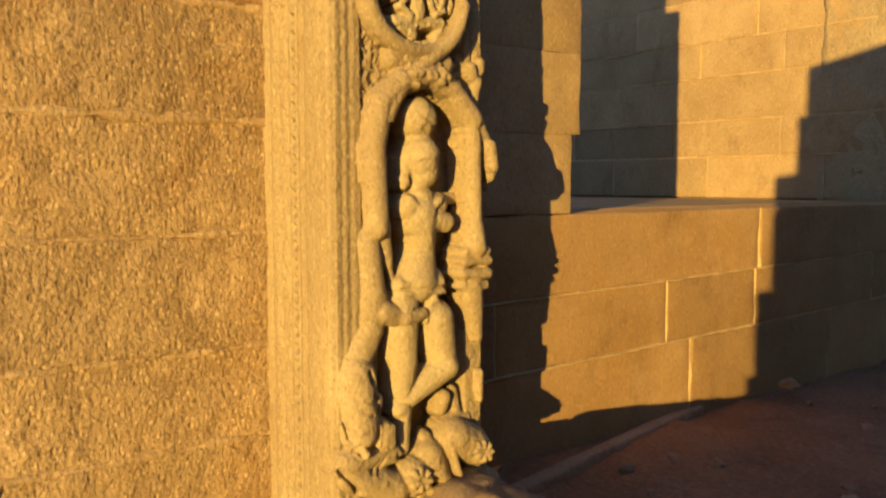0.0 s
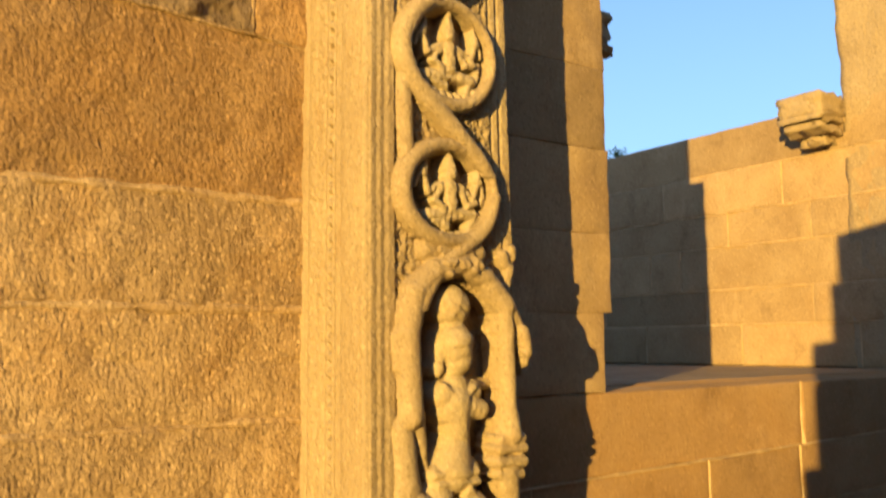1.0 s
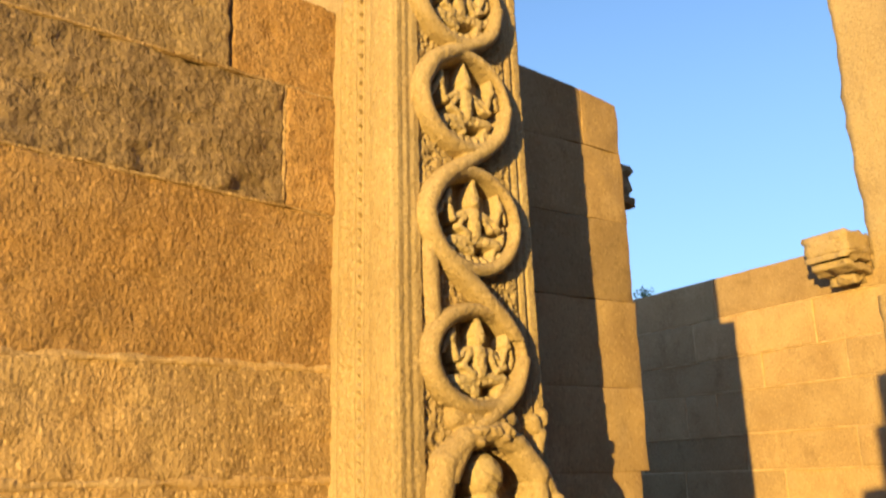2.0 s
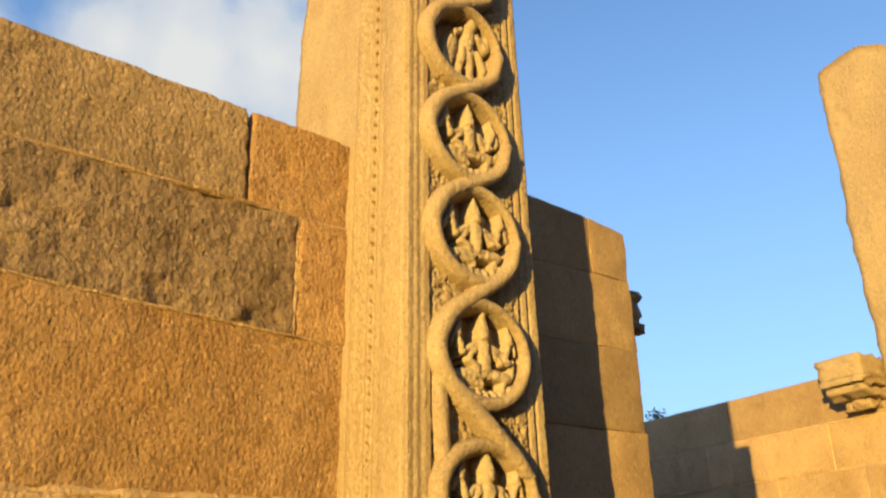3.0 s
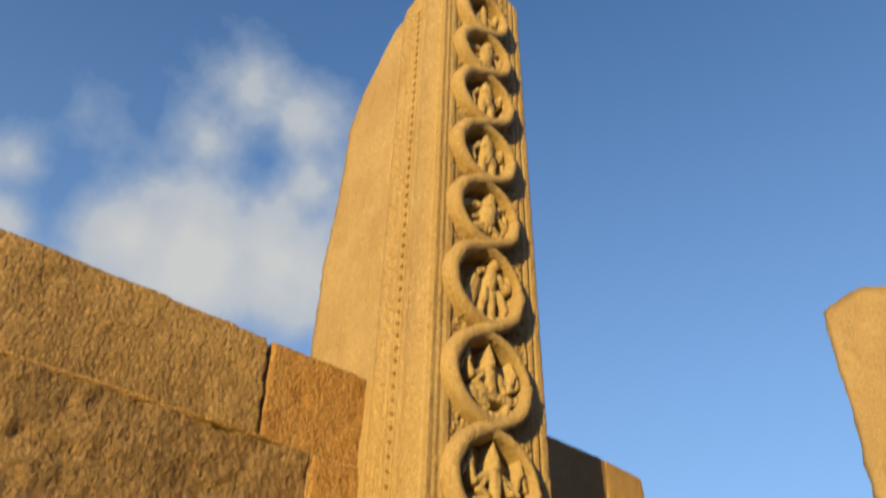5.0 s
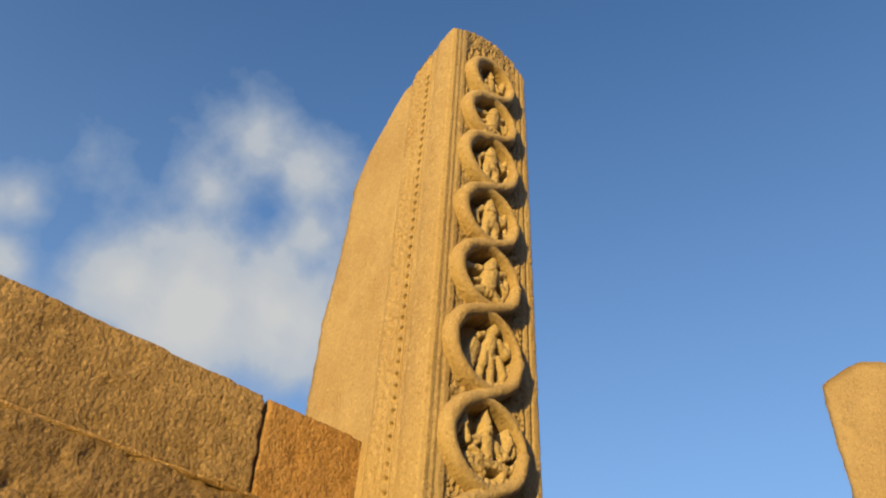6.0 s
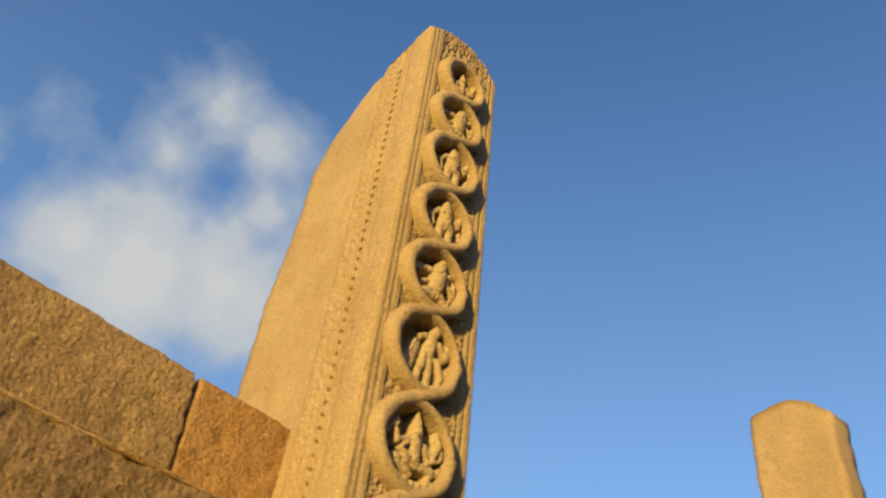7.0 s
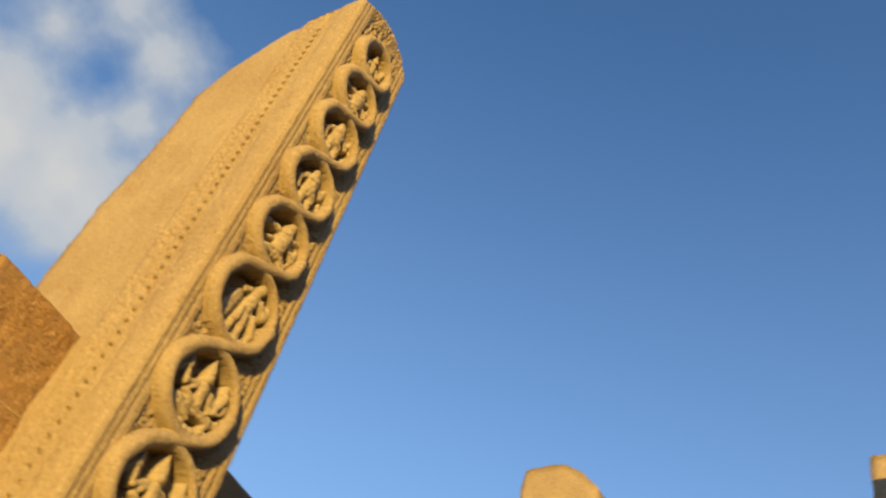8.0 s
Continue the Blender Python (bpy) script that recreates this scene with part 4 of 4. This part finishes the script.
B(0.580, 0.411, 0.575, 0.338, 0.006, 0.006, 0.105, 1.00)
B(0.593, 0.412, 0.589, 0.331, 0.006, 0.006, 0.105, 1.00)
B(0.607, 0.414, 0.602, 0.325, 0.006, 0.006, 0.105, 1.00)
B(0.621, 0.407, 0.616, 0.326, 0.006, 0.006, 0.105, 1.00)
B(0.634, 0.401, 0.630, 0.327, 0.006, 0.006, 0.105, 1.00)
B(0.754, 0.189, 0.780, 0.183, 0.009, 0.012, 0.118, 1.00)
B(0.749, 0.180, 0.767, 0.160, 0.009, 0.012, 0.118, 1.00)
B(0.737, 0.178, 0.737, 0.157, 0.009, 0.012, 0.118, 1.00)
B(0.725, 0.185, 0.707, 0.174, 0.009, 0.012, 0.118, 1.00)
B(0.720, 0.197, 0.694, 0.202, 0.009, 0.012, 0.118, 1.00)
B(0.725, 0.206, 0.707, 0.225, 0.009, 0.012, 0.118, 1.00)
B(0.737, 0.207, 0.737, 0.229, 0.009, 0.012, 0.118, 1.00)
B(0.749, 0.200, 0.767, 0.212, 0.009, 0.012, 0.118, 1.00)
B(1.041, 0.236, 1.065, 0.233, 0.009, 0.012, 0.118, 1.00)
B(1.037, 0.228, 1.053, 0.211, 0.009, 0.012, 0.118, 1.00)
B(1.025, 0.226, 1.025, 0.207, 0.009, 0.012, 0.118, 1.00)
B(1.014, 0.233, 0.997, 0.223, 0.009, 0.012, 0.118, 1.00)
B(1.009, 0.242, 0.986, 0.247, 0.009, 0.012, 0.118, 1.00)
B(1.014, 0.251, 0.997, 0.267, 0.009, 0.012, 0.118, 1.00)
B(1.025, 0.252, 1.025, 0.271, 0.009, 0.012, 0.118, 1.00)
B(1.036, 0.246, 1.053, 0.256, 0.009, 0.012, 0.118, 1.00)
beast.groove(0.531, 0.600, 0.542, 0.568, 0.0080, 0.035)
beast.groove(0.434, 0.492, 0.465, 0.386, 0.0092, 0.030)
beast.groove(0.482, 0.345, 0.496, 0.331, 0.0092, 0.030)
beast.groove(0.577, 0.287, 0.544, 0.256, 0.0069, 0.014)
beast.groove(0.598, 0.291, 0.571, 0.246, 0.0057, 0.012)
beast.groove(0.544, 0.525, 0.571, 0.453, 0.0057, 0.014)
beast.groove(0.430, 0.284, 0.504, 0.191, 0.0092, 0.030)
beast.groove(0.824, 0.153, 0.862, 0.099, 0.0138, 0.040)
beast.groove(0.657, 0.290, 0.692, 0.253, 0.0069, 0.020)
beast.groove(0.500, 0.513, 0.544, 0.498, 0.0046, 0.008)
beast.groove(0.496, 0.476, 0.544, 0.456, 0.0046, 0.008)
beast.rough(30, 0.0035, 9)
part("beast_base", beast.mesh("beast_base", framed, jamb_stone, 0.005), jamb, "carved beast and rosettes at the foot")


# ---- far uprights, corbels, plant, stones ----
def upright(y0, y1, heads, seed, material):
    """A rough slab standing on end in the line of the east wall. heads: the top's height at even steps from y0 to y1."""
    n, rows = 16, 64
    steps = np.linspace(0, 1, len(heads))
    verts, faces = [], []
    for i in range(rows + 1):
        k = i / rows
        z_mean = -0.1 + 6.5 * k
        a, b = y0 + fold(seed, 1, z_mean, 1.6, 0.03), y1 + fold(seed, 5, z_mean, 1.6, 0.03)
        inset = 0.014 * max(0.0, (k - 0.985) / 0.015) ** 2
        ring = [(6.235 + inset, j / n) for j in range(n + 1)] + [(6.235 + 0.38 * j / 4, 1.0) for j in range(1, 5)]
        ring += [(6.615, (n - j) / n) for j in range(1, n + 1)] + [(6.615 - 0.38 * j / 4, 0.0) for j in range(1, 4)]
        for x, w in ring:
            y = a + (b - a) * (w + inset * (0.5 - w))
            z = -0.1 + (float(np.interp(w, steps, heads)) + 0.1) * k + (fold(y, x, seed, 7, 0.02) if k > 0.9 else 0)
            verts.append((x + fold(x, y, z + seed, 2.5, 0.02) + fold(y, z, seed, 9, 0.008), y + fold(y, x, z - seed, 8, 0.02), z))
    c = len(ring)
    for i in range(rows):
        for k in range(c):
            p = (k + 1) % c
            faces.append((i * c + k, (i + 1) * c + k, (i + 1) * c + p, i * c + p))
    faces.append(tuple(rows * c + k for k in range(c)))
    ob = new("stone_upright", mesh_from("stone_upright", verts, faces, material, True))
    return tagged(ob, "tall rough tan granite slab standing on end", "pillar", "inner gate uprights")


upright(3.2, 4.05, (6.28, 6.47, 6.56, 6.53, 6.49), 1.0, slab_stone)
upright(-0.75, 0.62, (6.50, 6.55, 6.55, 6.53, 6.50), 6.0, slab_stone)


def worn_lump(name, x0, x1, y0, y1, z0, z1, ball=False):
    bm = bmesh.new()
    if ball:
        bmesh.ops.create_icosphere(bm, subdivisions=3, radius=0.5)
    else:
        bmesh.ops.create_cube(bm, size=1)
        bmesh.ops.subdivide_edges(bm, edges=bm.edges[:], cuts=7, use_grid_fill=True)
    for v in bm.verts:
        if not ball:
            v.co = Vector([0.5 * math.copysign(abs(2 * c) ** 0.9, c) for c in v.co])
            far = [abs(c) for c in v.co]
            if sorted(far)[1] > 0.44:
                v.co *= 0.965
        v.co = Vector((x0 + (v.co.x + 0.5) * (x1 - x0), y0 + (v.co.y + 0.5) * (y1 - y0), z0 + (v.co.z + 0.5) * (z1 - z0)))
        v.co += Vector((fold(v.co.x, v.co.y, v.co.z, 9, 0.05), fold(v.co.y, v.co.z, 3, 9, 0.05), fold(v.co.z, 5, v.co.x, 7, 0.045)))
    me = bpy.data.meshes.new(name)
    bm.to_mesh(me)
    bm.free()
    me.materials.append(slab_stone)
    me.polygons.foreach_set("use_smooth", [True] * len(me.polygons))
    return me


def corbel(turn, label):
    """A bracket block: square head, three moulded steps, drooping bud."""
    root = tagged(new("corbel", worn_lump("corbel", 0.0, 0.62, 0, 0.56, 0.25, 0.44)), label, "corbel", "bracket stones of the recess")
    root.matrix_basis = turn
    part("moulding", worn_lump("moulding", -0.02, 0.61, -0.02, 0.58, 0.18, 0.25), root)
    part("moulding", worn_lump("moulding", 0.11, 0.61, 0.06, 0.50, 0.14, 0.19), root)
    part("moulding", worn_lump("moulding", 0.06, 0.61, 0.03, 0.53, 0.08, 0.145), root)
    part("neck", worn_lump("neck", 0.34, 0.61, 0.12, 0.46, -0.02, 0.09), root)
    part("bud", worn_lump("bud", 0.26, 0.50, 0.16, 0.40, -0.02, 0.09, True), root, "drooping carved bud")
    return root


corbel(Matrix.Translation((5.86, 4.03, 3.08)) @ Matrix.Diagonal((0.64, 0.74, 0.92, 1)), "weathered moulded granite corbel jutting from the wall top")
corbel(Matrix.Translation((2.62, 3.98, 2.835)) @ pose(0, 0, 0, 0, 0, 180) @ Matrix.Diagonal((1, 1, 0.9, 1)), "shaded moulded granite corbel beside the block pier")

kerb = tagged(new("kerb", block_mesh("kerb", 2.15, 0.08, 0.07, dust_stone, 0.03, 0.010, 0.02, 4.0)), "narrow dusty stone edging beside the plinth foot", "kerb", kind="structure")
kerb.matrix_basis = pose(1.22, 2.63, -0.145, 0, 0, 11.9)


def pebble(x, y, z, s, seed, mat, label):
    bm = bmesh.new()
    bmesh.ops.create_icosphere(bm, subdivisions=2, radius=s)
    for v in bm.verts:
        v.co *= 1 + noise.noise(v.co / s * 1.3 + Vector((seed, 0, 0))) * 0.5
        v.co.z *= 0.6
    me = bpy.data.meshes.new("loose_stone")
    bm.to_mesh(me)
    bm.free()
    me.materials.append(mat)
    ob = new("loose_stone", me)
    ob.location = (x, y, z)
    return tagged(ob, label, "stone", "loose stones on the soil")


pebble(3.86, 2.88, -0.01, 0.06, 1, smooth_stone, "small pale stone by the plinth foot")
rnd = random.Random(5)
for i in range(34):
    x, y = rnd.uniform(1.3, 5.0), rnd.uniform(0.9, 2.75)
    pebble(x, y, -0.095, rnd.uniform(0.015, 0.05), i + 2, dust_stone, "loose dusty stone on the soil")


def wall_plant():
    """A small weed rooted on the wall's top."""
    root = tagged(new("plant"), "small green weed growing on the wall top", "plant")
    root.location = (6.45, 6.93, 3.38)
    rnd = random.Random(3)
    verts, faces = [], []
    for s in range(6):
        a, h = rnd.uniform(0, 6.28), rnd.uniform(0.1, 0.18)
        tip = Vector((0.12 * math.cos(a), 0.12 * math.sin(a), h))
        k = len(verts)
        for p, w in ((Vector((0, 0, -0.02)), 0.006), (tip * 0.5, 0.004), (tip, 0.002)):
            verts += [p + Vector((w, 0, 0)), p + Vector((-w / 2, w, 0)), p + Vector((-w / 2, -w, 0))]
        for q in (0, 3):
            for e in range(3):
                faces.append((k + q + e, k + q + (e + 1) % 3, k + q + 3 + (e + 1) % 3, k + q + 3 + e))
    part("stems", mesh_from("stems", verts, faces, bark), root)
    verts, faces = [], []
    for q in range(150):
        a, rr, h = rnd.uniform(0, 6.28), rnd.uniform(0.0, 0.14), rnd.uniform(0.03, 0.2)
        c = Vector((rr * math.cos(a), rr * math.sin(a), h))
        d = Vector((rnd.uniform(-1, 1), rnd.uniform(-1, 1), rnd.uniform(-0.4, 0.6))).normalized()
        w = d.cross(Vector((0, 0, 1))).normalized()
        k = len(verts)
        verts += [c, c + d * 0.03 + w * 0.016, c + d * 0.06, c + d * 0.03 - w * 0.016]
        faces.append((k, k + 1, k + 2, k + 3))
    part("leaves", mesh_from("leaves", verts, faces, leaf_green), root)


wall_plant()
